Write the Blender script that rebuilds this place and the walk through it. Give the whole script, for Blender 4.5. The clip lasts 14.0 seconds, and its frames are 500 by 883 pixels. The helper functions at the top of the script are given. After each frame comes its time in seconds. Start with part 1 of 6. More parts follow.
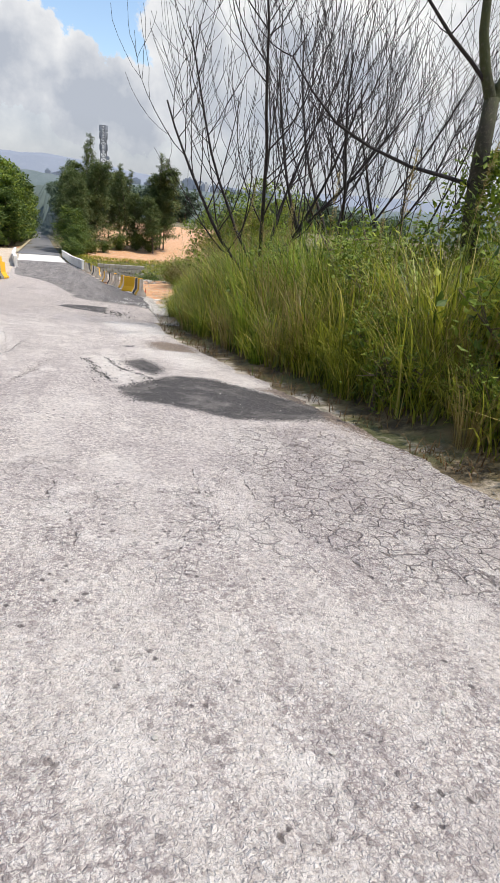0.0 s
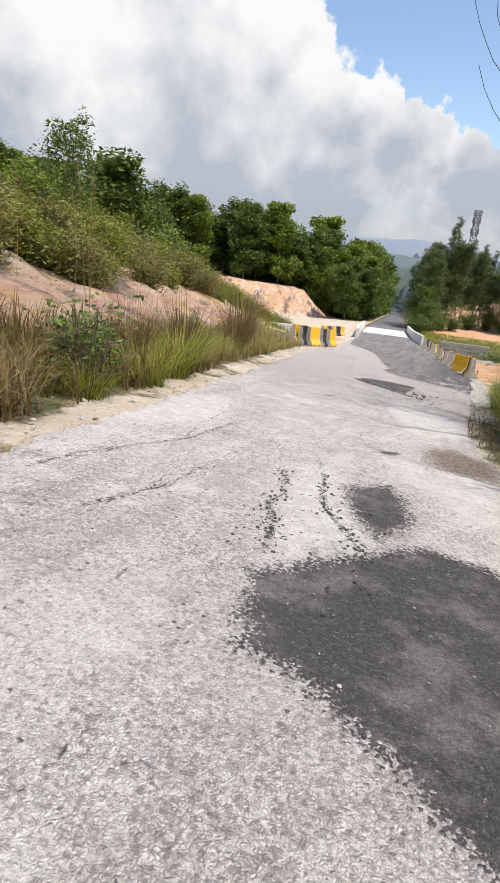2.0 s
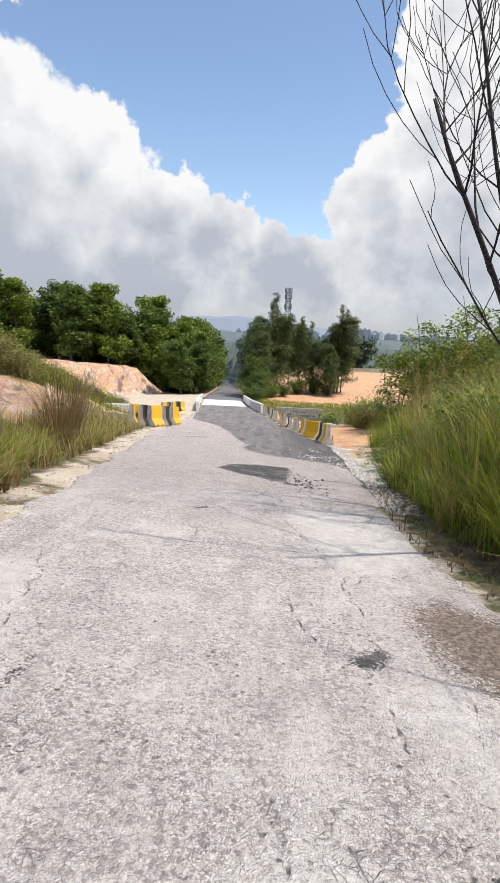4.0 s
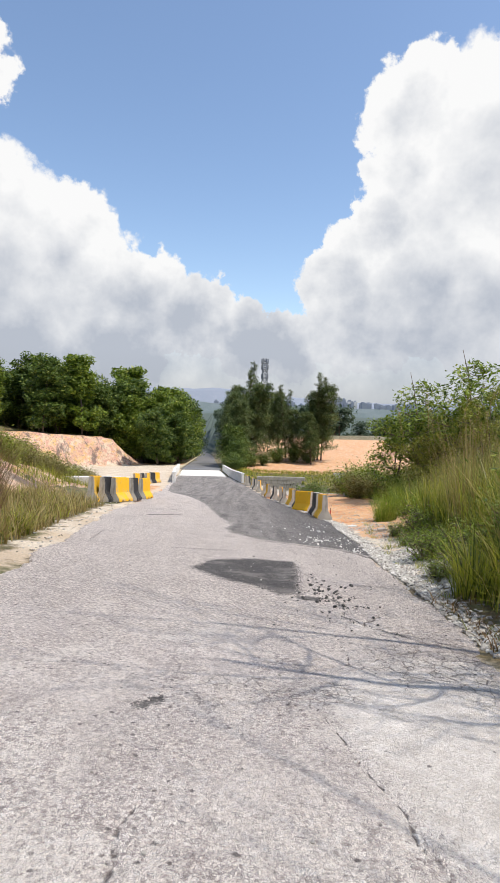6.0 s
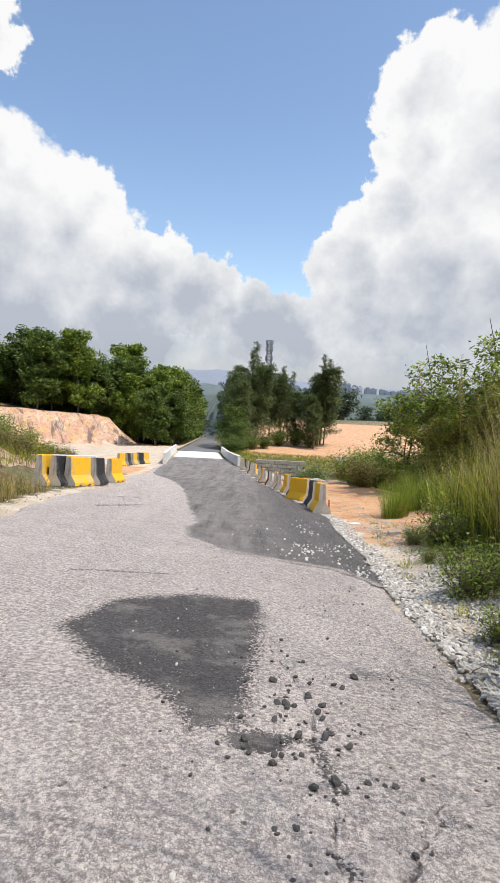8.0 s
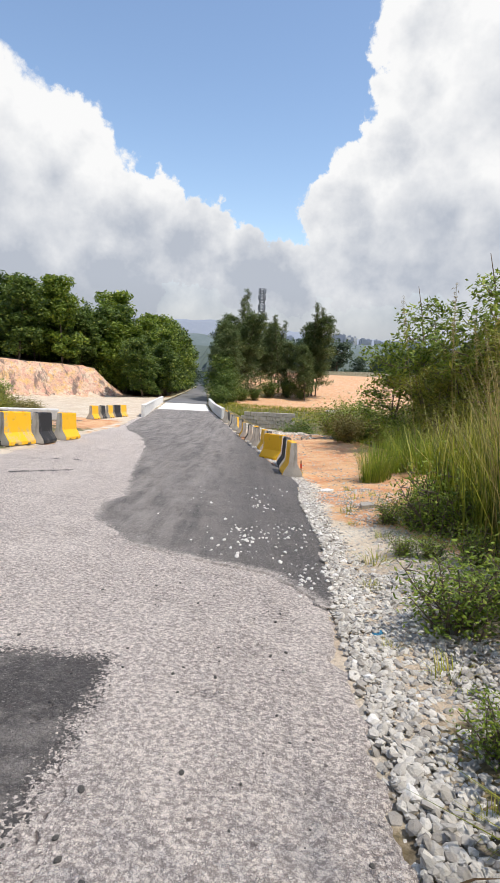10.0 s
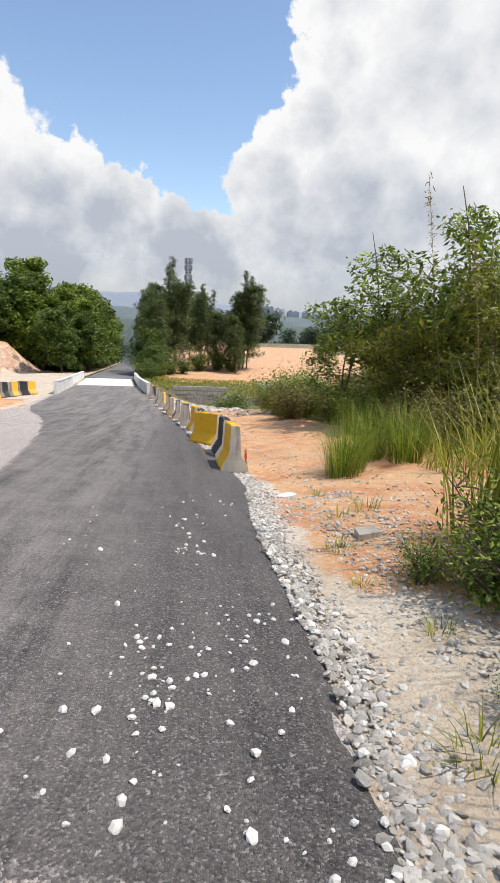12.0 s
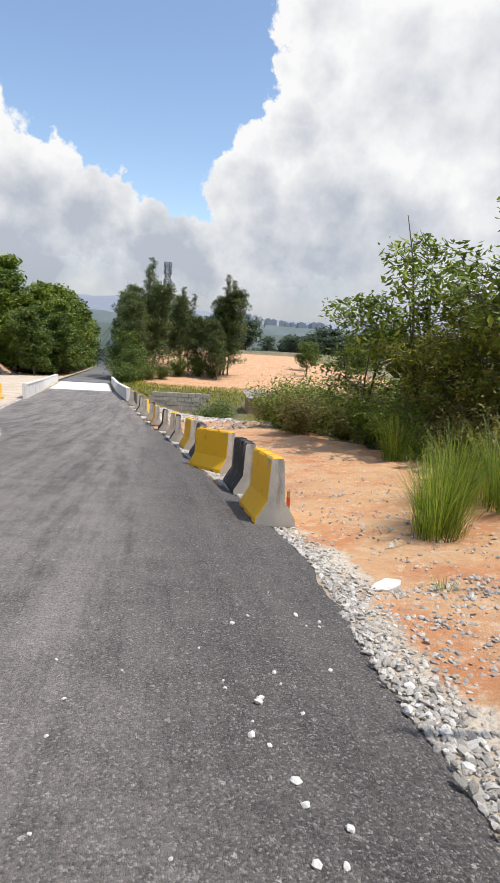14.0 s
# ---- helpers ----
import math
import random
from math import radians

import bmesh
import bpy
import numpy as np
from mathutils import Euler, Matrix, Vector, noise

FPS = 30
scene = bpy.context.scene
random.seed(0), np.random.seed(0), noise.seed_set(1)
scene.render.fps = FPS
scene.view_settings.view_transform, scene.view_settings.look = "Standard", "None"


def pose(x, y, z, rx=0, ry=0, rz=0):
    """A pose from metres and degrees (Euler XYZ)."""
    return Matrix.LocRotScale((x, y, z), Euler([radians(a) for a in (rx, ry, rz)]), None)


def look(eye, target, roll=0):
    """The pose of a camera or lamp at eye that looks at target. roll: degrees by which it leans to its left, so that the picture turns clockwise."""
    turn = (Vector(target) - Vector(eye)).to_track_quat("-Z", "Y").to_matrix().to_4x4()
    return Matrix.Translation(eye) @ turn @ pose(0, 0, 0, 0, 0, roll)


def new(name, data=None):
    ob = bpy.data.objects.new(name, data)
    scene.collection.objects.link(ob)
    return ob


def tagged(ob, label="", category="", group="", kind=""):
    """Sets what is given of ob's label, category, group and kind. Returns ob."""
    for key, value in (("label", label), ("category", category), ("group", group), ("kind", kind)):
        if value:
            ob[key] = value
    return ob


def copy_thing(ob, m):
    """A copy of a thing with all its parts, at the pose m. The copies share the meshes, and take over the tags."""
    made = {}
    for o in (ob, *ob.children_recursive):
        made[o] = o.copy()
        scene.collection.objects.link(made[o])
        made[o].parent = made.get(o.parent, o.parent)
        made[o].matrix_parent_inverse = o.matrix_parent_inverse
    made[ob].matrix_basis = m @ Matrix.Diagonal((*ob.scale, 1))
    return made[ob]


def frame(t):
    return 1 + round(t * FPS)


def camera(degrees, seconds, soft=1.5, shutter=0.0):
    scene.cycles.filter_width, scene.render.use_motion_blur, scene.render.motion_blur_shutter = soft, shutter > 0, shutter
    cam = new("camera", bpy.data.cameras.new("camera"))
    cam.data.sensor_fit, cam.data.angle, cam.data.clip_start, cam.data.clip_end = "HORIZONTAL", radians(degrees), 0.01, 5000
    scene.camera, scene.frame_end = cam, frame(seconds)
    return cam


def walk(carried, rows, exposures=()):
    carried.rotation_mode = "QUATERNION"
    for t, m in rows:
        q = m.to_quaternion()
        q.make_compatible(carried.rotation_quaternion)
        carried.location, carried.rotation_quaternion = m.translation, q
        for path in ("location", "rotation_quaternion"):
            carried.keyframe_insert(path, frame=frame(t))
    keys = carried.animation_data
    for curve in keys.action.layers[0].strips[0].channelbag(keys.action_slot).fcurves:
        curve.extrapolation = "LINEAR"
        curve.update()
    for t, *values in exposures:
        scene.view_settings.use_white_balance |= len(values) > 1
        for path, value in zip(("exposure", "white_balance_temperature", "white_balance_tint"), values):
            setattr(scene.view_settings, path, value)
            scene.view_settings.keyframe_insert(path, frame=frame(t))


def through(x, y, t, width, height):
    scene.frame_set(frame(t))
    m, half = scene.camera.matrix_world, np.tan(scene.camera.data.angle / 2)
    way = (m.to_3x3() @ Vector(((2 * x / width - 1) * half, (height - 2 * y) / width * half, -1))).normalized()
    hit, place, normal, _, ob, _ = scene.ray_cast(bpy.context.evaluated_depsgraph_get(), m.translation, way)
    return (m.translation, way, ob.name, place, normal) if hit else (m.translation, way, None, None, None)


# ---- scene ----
cam = camera(48.2, 14.0)
PATH = [
    (0, (-0.408, -0.825, 2.3), (0.125, 0.926, 1.492), 5.9),
    (0.5, (0.155, 0.076, 2.16), (0.353, 1.928, 1.43), 5.7),
    (1, (0.289, 0.913, 2.066), (0.117, 2.799, 1.423), 6.3),
    (1.5, (0.384, 1.768, 1.911), (-0.064, 3.604, 1.256), 5.5),
    (2, (0.427, 2.701, 1.764), (-0.146, 4.496, 1.094), 5.2),
    (2.5, (0.235, 3.494, 1.665), (-0.372, 5.282, 1.005), 5.5),
    (3, (0.044, 4.263, 1.611), (-0.357, 6.147, 1.073), 4.6),
    (3.5, (-0.24, 5.034, 1.507), (-0.418, 6.982, 1.092), 4.2),
    (4, (-0.419, 5.758, 1.432), (-0.488, 7.72, 1.049), 2.4),
    (4.2, (-0.469, 6.066, 1.416), (-0.507, 8.03, 1.044), 2.3),
    (6.3, (-0.675, 9.636, 0.916), (-0.675, 11.632, 0.793), 1.5),
    (6.5, (-0.67, 9.983, 0.879), (-0.672, 11.978, 0.74), 2.1),
    (7, (-0.533, 10.763, 0.814), (-0.536, 12.757, 0.659), 2.2),
    (7.5, (-0.366, 11.621, 0.718), (-0.358, 13.612, 0.532), 2.3),
    (7.7, (-0.266, 11.981, 0.656), (-0.273, 13.972, 0.466), 2.7),
    (9.8, (0.662, 14.182, 0.464), (0.642, 16.153, 0.125), 2.8),
    (10, (0.712, 14.518, 0.448), (0.73, 16.484, 0.082), 2.9),
    (10.5, (0.842, 15.419, 0.336), (0.983, 17.373, -0.069), 2.9),
    (11, (0.88, 16.412, 0.163), (1.115, 18.353, -0.26), 2.9),
    (11.5, (0.921, 17.367, 0.034), (1.205, 19.298, -0.403), 2.7),
    (12, (0.859, 18.285, -0.079), (1.123, 20.217, -0.525), 2.6),
    (12.5, (0.739, 19.099, -0.19), (0.962, 21.029, -0.663), 2.6),
    (13, (0.593, 19.965, -0.303), (0.778, 21.893, -0.801), 2.8),
    (13.5, (0.488, 20.835, -0.386), (0.668, 22.767, -0.87), 3.8),
    (14, (0.397, 21.682, -0.474), (0.747, 23.607, -0.891), 4.1),
]
walk(cam, [(t, look(eye, target, roll)) for t, eye, target, roll in PATH])


# ---- world, sun ----
SUN_AZ, SUN_EL = 108.0, 66.0   # degrees clockwise from +y, and above the horizon
world = bpy.data.worlds.new("sky")
scene.world = world
world.use_nodes = True
wt = world.node_tree
wn, wl = wt.nodes, wt.links


def wmath(op, a, b=None, c=None, clamp=False):
    n = wn.new("ShaderNodeMath")
    n.operation, n.use_clamp = op, clamp
    for k, v in enumerate((a, b, c)):
        if v is None:
            continue
        if isinstance(v, (int, float)):
            n.inputs[k].default_value = v
        else:
            wl.new(v, n.inputs[k])
    return n.outputs[0]


def wnoise(vec, scale, detail, rough=0.55):
    n = wn.new("ShaderNodeTexNoise")
    n.inputs["Scale"].default_value, n.inputs["Detail"].default_value, n.inputs["Roughness"].default_value = scale, detail, rough
    wl.new(vec, n.inputs["Vector"])
    return n


def wmix(fac, a, b):
    n = wn.new("ShaderNodeMix")
    n.data_type = "RGBA"
    for k, v in ((0, fac), (6, a), (7, b)):
        if isinstance(v, tuple):
            n.inputs[k].default_value = (*v, 1)
        elif isinstance(v, (int, float)):
            n.inputs[k].default_value = v
        else:
            wl.new(v, n.inputs[k])
    return n.outputs[2]


sky = wn.new("ShaderNodeTexSky")
sky.sky_type, sky.sun_disc = "NISHITA", False
sky.sun_elevation, sky.sun_rotation = radians(SUN_EL), radians(SUN_AZ)
sky.air_density, sky.dust_density, sky.ozone_density = 1.0, 0.6, 1.0
wdir = wn.new("ShaderNodeTexCoord").outputs["Generated"]
wsep = wn.new("ShaderNodeSeparateXYZ")
wl.new(wdir, wsep.inputs[0])
az = wmath("MULTIPLY", wmath("ARCTAN2", wsep.outputs[0], wsep.outputs[1]), 57.2958)
el = wmath("MULTIPLY", wmath("ARCSINE", wsep.outputs[2]), 57.2958)
puff = wnoise(wdir, 13.0, 9.0, 0.62)
wob = wn.new("ShaderNodeSeparateXYZ")
wl.new(puff.outputs["Color"], wob.inputs[0])
az2 = wmath("ADD", az, wmath("MULTIPLY", wmath("SUBTRACT", wob.outputs[0], 0.5), 7.0))
el2 = wmath("ADD", el, wmath("MULTIPLY", wmath("SUBTRACT", wob.outputs[1], 0.5), 7.0))
# heaps of cumulus: azimuth, elevation and radius in degrees
HEAPS = [(-27, 11.5, 11.5), (-18.5, 12.5, 7.2), (-11.5, 10, 5.4), (-6.5, 8.2, 4.6), (-0.5, 6.2, 4.2), (3.2, 5.8, 4.0), (-44, 10, 13), (-14, 4.5, 6), (-23, 5, 7), (-27.5, 28, 4.5),
         (9.4, 12.6, 4.8), (10.5, 8.5, 5.5), (16, 11, 7.5), (14.8, 21.5, 5.2), (14.9, 26.2, 5.6), (13, 16.5, 4.2), (21, 21, 10.5), (24, 10, 9), (33, 17, 15), (60, 15, 16), (100, 18, 22), (-75, 14, 18), (-120, 20, 25), (160, 18, 25), (-30, 60, 12), (70, 62, 10)]
heap = None
for ha, he, hr in HEAPS:
    d = wmath("SQRT", wmath("ADD", wmath("POWER", wmath("ABSOLUTE", wmath("SUBTRACT", az2, ha)), 2.0), wmath("POWER", wmath("ABSOLUTE", wmath("SUBTRACT", el2, he)), 2.0)))
    inside = wmath("SUBTRACT", 1.0, wmath("DIVIDE", d, hr))
    heap = inside if heap is None else wmath("MAXIMUM", heap, inside)
edge = wn.new("ShaderNodeMapRange")
edge.interpolation_type = "SMOOTHSTEP"
edge.inputs[1].default_value, edge.inputs[2].default_value = 0.0, 0.10
wl.new(heap, edge.inputs[0])
low = wmath("SUBTRACT", 1.0, wmath("DIVIDE", wmath("SUBTRACT", el, 4.5), 4.5), clamp=True)   # solid deck low down
cover = wmath("MAXIMUM", edge.outputs[0], wmath("MULTIPLY", low, 0.93))
# cloud tone: bright crowns, grey bases
relief = wnoise(wdir, 5.5, 5.0, 0.52)
fine = wnoise(wdir, 17.0, 4.0, 0.55)
tone = wmath("ADD", wmath("MULTIPLY", wmath("SUBTRACT", relief.outputs["Fac"], 0.5), 1.5), wmath("MULTIPLY", wmath("SUBTRACT", fine.outputs["Fac"], 0.5), 1.1))
lift = wmath("ADD", wmath("MULTIPLY", wmath("SUBTRACT", wmath("MINIMUM", el, 15.0), 7.0), 0.075), wmath("SUBTRACT", 0.68, wmath("MULTIPLY", heap, 0.85)))
tone = wmath("ADD", tone, lift, clamp=True)
cloud = wmix(tone, (0.49, 0.53, 0.605), (0.96, 0.96, 0.96))
haze = wmath("SUBTRACT", 1.0, wmath("DIVIDE", wmath("ABSOLUTE", el), 5.0), clamp=True)
cloud = wmix(wmath("MULTIPLY", haze, 0.8), cloud, (0.43, 0.465, 0.52))
skyc = wn.new("ShaderNodeVectorMath")
skyc.operation = "SCALE"
wl.new(sky.outputs[0], skyc.inputs[0])
skyc.inputs["Scale"].default_value = 0.19
wl.new(wmix(cover, skyc.outputs[0], cloud), wn["Background"].inputs[0])
wn["Background"].inputs[1].default_value = 1.0
sun = new("sun", bpy.data.lights.new("sun", "SUN"))
sun.data.energy, sun.data.angle, sun.data.color = 4.1, radians(0.55), (1, 0.925, 0.83)
sun.matrix_world = look(Vector((math.sin(radians(SUN_AZ)) * math.cos(radians(SUN_EL)), math.cos(radians(SUN_AZ)) * math.cos(radians(SUN_EL)), math.sin(radians(SUN_EL)))) * 80, (0, 0, 0))


# ---- materials ----
def tree_of(name):
    m = bpy.data.materials.new(name)
    m.use_nodes = True
    return m, m.node_tree, m.node_tree.nodes["Principled BSDF"]


class Net:
    """Short hand for building a node tree."""

    def __init__(self, name, rough=0.9, metal=0.0):
        self.m, self.t, self.b = tree_of(name)
        self.b.inputs["Roughness"].default_value, self.b.inputs["Metallic"].default_value = rough, metal
        self.pos = self.t.nodes.new("ShaderNodeTexCoord").outputs["Object"]

    def link(self, v, socket):
        if isinstance(v, tuple):
            socket.default_value = (*v, 1) if len(v) == 3 else v
        elif isinstance(v, (int, float)):
            socket.default_value = v
        else:
            self.t.links.new(v, socket)

    def noise(self, scale, detail=5.0, rough=0.6, vec=None, out="Fac"):
        n = self.t.nodes.new("ShaderNodeTexNoise")
        n.inputs["Scale"].default_value, n.inputs["Detail"].default_value, n.inputs["Roughness"].default_value = scale, detail, rough
        self.t.links.new(vec or self.pos, n.inputs["Vector"])
        return n.outputs[out]

    def cells(self, scale, feature="F1", out="Distance", vec=None, random_=1.0):
        n = self.t.nodes.new("ShaderNodeTexVoronoi")
        n.feature = feature
        n.inputs["Scale"].default_value, n.inputs["Randomness"].default_value = scale, random_
        self.t.links.new(vec or self.pos, n.inputs["Vector"])
        return n.outputs[out]

    def math(self, op, a, b=None, clamp=False):
        n = self.t.nodes.new("ShaderNodeMath")
        n.operation, n.use_clamp = op, clamp
        self.link(a, n.inputs[0])
        if b is not None:
            self.link(b, n.inputs[1])
        return n.outputs[0]

    def step(self, v, lo, hi, a=0.0, b=1.0):
        n = self.t.nodes.new("ShaderNodeMapRange")
        n.interpolation_type = "SMOOTHSTEP"
        self.link(v, n.inputs[0])
        for k, x in enumerate((lo, hi, a, b)):
            n.inputs[k + 1].default_value = x
        return n.outputs[0]

    def mix(self, f, a, b, blend="MIX"):
        n = self.t.nodes.new("ShaderNodeMix")
        n.data_type, n.blend_type = "RGBA", blend
        self.link(f, n.inputs[0])
        self.link(a, n.inputs[6])
        self.link(b, n.inputs[7])
        return n.outputs[2]

    def warp(self, scale, amount):
        n = self.t.nodes.new("ShaderNodeVectorMath")
        n.operation = "MULTIPLY_ADD"
        self.t.links.new(self.noise(scale, 4, 0.6, out="Color"), n.inputs[0])
        n.inputs[1].default_value = (amount,) * 3
        self.t.links.new(self.pos, n.inputs[2])
        return n.outputs[0]

    def stretch(self, sx, sy, sz):
        n = self.t.nodes.new("ShaderNodeMapping")
        n.inputs["Scale"].default_value = (sx, sy, sz)
        self.t.links.new(self.pos, n.inputs["Vector"])
        return n.outputs[0]

    def attr(self, name):
        n = self.t.nodes.new("ShaderNodeAttribute")
        n.attribute_name = name
        return n.outputs["Color"]

    def island(self):
        return self.t.nodes.new("ShaderNodeNewGeometry").outputs["Random Per Island"]

    def each(self):
        return self.t.nodes.new("ShaderNodeObjectInfo").outputs["Random"]

    def done(self, colour, height=None, strength=0.5, distance=0.02, rough=None):
        self.link(colour, self.b.inputs["Base Color"])
        if rough is not None:
            self.link(rough, self.b.inputs["Roughness"])
        if height is not None:
            n = self.t.nodes.new("ShaderNodeBump")
            n.inputs["Strength"].default_value, n.inputs["Distance"].default_value = strength, distance
            self.t.links.new(height, n.inputs["Height"])
            self.t.links.new(n.outputs[0], self.b.inputs["Normal"])
        return self.m


def grainy(name, a, b, c, big=0.6, fine=25.0, rough=0.9, bump=0.4, dist=0.01, metal=0.0):
    """Two scales of noise between three colours."""
    n = Net(name, rough, metal)
    col = n.mix(n.step(n.noise(big, 4), 0.35, 0.65), a, b)
    f = n.noise(fine, 6, 0.7)
    col = n.mix(n.step(f, 0.5, 0.75), col, c)
    return n.done(col, f, bump, dist)


def leafy(name, a, b, c, shine=0.45, through=0.3):
    """Leaves: colour varies from leaf to leaf, some light passes through."""
    n = Net(name, shine)
    r = n.island()
    col = n.mix(n.step(r, 0.0, 0.75), a, b)
    col = n.mix(n.step(r, 0.85, 1.0), col, c)
    col = n.mix(n.step(n.noise(0.5, 3), 0.4, 0.7, 0.0, 0.5), col, a)
    n.done(col)
    tr = n.t.nodes.new("ShaderNodeBsdfTranslucent")
    n.t.links.new(col, tr.inputs[0])
    mx = n.t.nodes.new("ShaderNodeMixShader")
    mx.inputs[0].default_value = through
    n.t.links.new(n.b.outputs[0], mx.inputs[1])
    n.t.links.new(tr.outputs[0], mx.inputs[2])
    n.t.links.new(mx.outputs[0], n.t.nodes["Material Output"].inputs[0])
    return n.m


def old_road():
    """Chip seal worn pale. The attribute wear gives shares of tar, bare cement and dried mud; the attribute split gives crazing and cracks."""
    n = Net("worn_chip_road", 0.92)

    def parts_of(v):
        q = n.t.nodes.new("ShaderNodeSeparateColor")
        n.t.links.new(v, q.inputs[0])
        return q.outputs

    w = n.warp(34.0, 0.034)
    small = parts_of(n.cells(74.0, out="Color", vec=w))
    large = parts_of(n.cells(40.0, out="Color", vec=w))
    rim = n.cells(74.0, "DISTANCE_TO_EDGE", vec=w)
    rim2 = n.cells(40.0, "DISTANCE_TO_EDGE", vec=w)
    speck = n.noise(85.0, 8, 0.78)
    wash = n.math("ADD", n.math("MULTIPLY", n.noise(1.3, 7, 0.68), 0.5), n.math("MULTIPLY", n.noise(1.1, 7, 0.7, vec=n.stretch(2.6, 0.4, 1)), 0.5))
    fill = n.step(wash, 0.55, 0.40)                       # pale fines lie between the chips
    chip = n.mix(small[0], (0.66, 0.58, 0.53), (1.0, 0.935, 0.86))
    chip = n.mix(n.step(small[1], 0.80, 0.86, 0.0, 0.75), chip, (0.27, 0.228, 0.218))
    flint = n.math("MULTIPLY", n.step(rim2, 0.03, 0.14), n.step(large[0], 0.70, 0.78))
    chip = n.mix(n.math("MULTIPLY", flint, 0.85), chip, (0.95, 0.90, 0.85))
    pit = n.math("MULTIPLY", n.step(rim2, 0.03, 0.16), n.step(large[1], 0.86, 0.9))
    gap = n.math("MULTIPLY", n.step(rim, 0.0, 0.20, 1.0, 0.0), n.math("MULTIPLY", n.math("SUBTRACT", 0.95, n.math("MULTIPLY", fill, 0.5)), n.step(n.noise(40.0, 5, 0.7), 0.36, 0.54, 0.2, 1.0)))
    col = n.mix(gap, chip, (0.27, 0.222, 0.21))
    grain = n.noise(46.0, 9, 0.82)
    col = n.mix(n.step(grain, 0.40, 0.48, 0.65, 0.0), col, (0.32, 0.265, 0.25))
    col = n.mix(n.step(grain, 0.50, 0.60, 0.0, 0.85), col, (1.0, 0.925, 0.85))
    col = n.mix(n.math("MULTIPLY", pit, 0.6), col, (0.20, 0.165, 0.155))
    dust = n.mix(n.step(speck, 0.38, 0.62), (0.62, 0.55, 0.49), (0.93, 0.865, 0.79))
    col = n.mix(n.math("MULTIPLY", fill, n.step(speck, 0.40, 0.60, 0.2, 0.75)), col, dust)
    col = n.mix(n.step(n.noise(0.30, 4, 0.6), 0.42, 0.68, 0.0, 0.25), col, (0.48, 0.415, 0.42))
    track = n.step(n.noise(1.4, 8, 0.75, vec=n.stretch(2.2, 0.22, 1)), 0.49, 0.62)
    col = n.mix(n.math("MULTIPLY", track, n.step(n.noise(24.0, 6, 0.7), 0.40, 0.58, 0.0, 0.38)), col, (0.32, 0.27, 0.265))
    mottle = n.noise(2.7, 9, 0.76, vec=n.warp(1.3, 0.5))
    col = n.mix(n.math("MULTIPLY", n.step(mottle, 0.36, 0.47, 0.6, 0.0), n.step(speck, 0.35, 0.6, 1.0, 0.3)), col, (0.34, 0.285, 0.275))
    col = n.mix(n.step(mottle, 0.54, 0.63, 0.0, 0.55), col, (0.93, 0.87, 0.80))
    at = n.t.nodes.new("ShaderNodeSeparateXYZ")
    n.t.links.new(n.pos, at.inputs[0])
    grey = n.mix(gap, n.mix(n.math("ADD", n.math("MULTIPLY", small[0], 0.6), n.math("MULTIPLY", n.step(speck, 0.36, 0.64), 0.4)), (0.30, 0.255, 0.235), (0.95, 0.86, 0.785)), (0.20, 0.17, 0.158))     # the greyer stretch before the new asphalt
    clump = n.noise(38.0, 8, 0.8)
    grey = n.mix(n.step(clump, 0.43, 0.50, 0.75, 0.0), grey, (0.19, 0.158, 0.146))
    grey = n.mix(n.step(clump, 0.51, 0.58, 0.0, 0.65), grey, (0.96, 0.865, 0.785))
    col = n.mix(n.step(clump, 0.40, 0.47, 0.4, 0.0), col, (0.27, 0.225, 0.215))
    col = n.mix(n.step(n.math("ADD", at.outputs[1], n.math("MULTIPLY", n.math("SUBTRACT", n.noise(0.8, 7, 0.7), 0.5), 8.0)), 10.5, 15.0, 0.0, 0.85), col, grey)
    k = parts_of(n.attr("wear"))
    sp = parts_of(n.attr("split"))
    jag = n.math("ADD", n.math("MULTIPLY", n.math("SUBTRACT", n.noise(5.0, 7, 0.74), 0.5), 0.8), n.math("MULTIPLY", n.math("SUBTRACT", small[2], 0.5), 0.5))
    # bare cement
    cement = n.mix(n.step(n.math("ADD", n.math("MULTIPLY", n.noise(9.0, 7, 0.75), 0.5), n.math("MULTIPLY", speck, 0.5)), 0.40, 0.60), (0.66, 0.60, 0.54), (0.96, 0.91, 0.85))
    cement = n.mix(n.step(n.noise(38.0, 7, 0.8), 0.55, 0.66, 0.0, 0.6), cement, (0.38, 0.335, 0.305))
    bed = n.step(n.math("ADD", k[1], jag), 0.40, 0.70)
    col = n.mix(n.math("MULTIPLY", bed, 0.8), col, cement)
    # crazing in broken plates, and long cracks
    cw = n.warp(6.0, 0.10)
    craze = n.math("MAXIMUM", n.step(n.cells(8.5, "DISTANCE_TO_EDGE", vec=cw), 0.0, 0.06, 0.9, 0.0), n.step(n.cells(17.0, "DISTANCE_TO_EDGE", vec=cw), 0.0, 0.05, 0.55, 0.0))
    loose = n.step(n.noise(0.55, 5, 0.65), 0.52, 0.60, 0.0, 0.75)
    crazed = n.math("MULTIPLY", craze, n.math("MAXIMUM", n.step(n.math("ADD", sp[0], jag), 0.35, 0.7), n.math("MULTIPLY", loose, n.step(n.noise(3.0, 5, 0.65), 0.46, 0.58))))
    crack = n.step(n.math("ADD", sp[1], n.math("MULTIPLY", n.math("SUBTRACT", n.noise(16.0, 7, 0.75), 0.5), 0.5)), 0.80, 0.98)
    crack = n.math("MAXIMUM", crack, n.math("MULTIPLY", crazed, n.step(n.noise(13.0, 5, 0.7), 0.36, 0.56)))
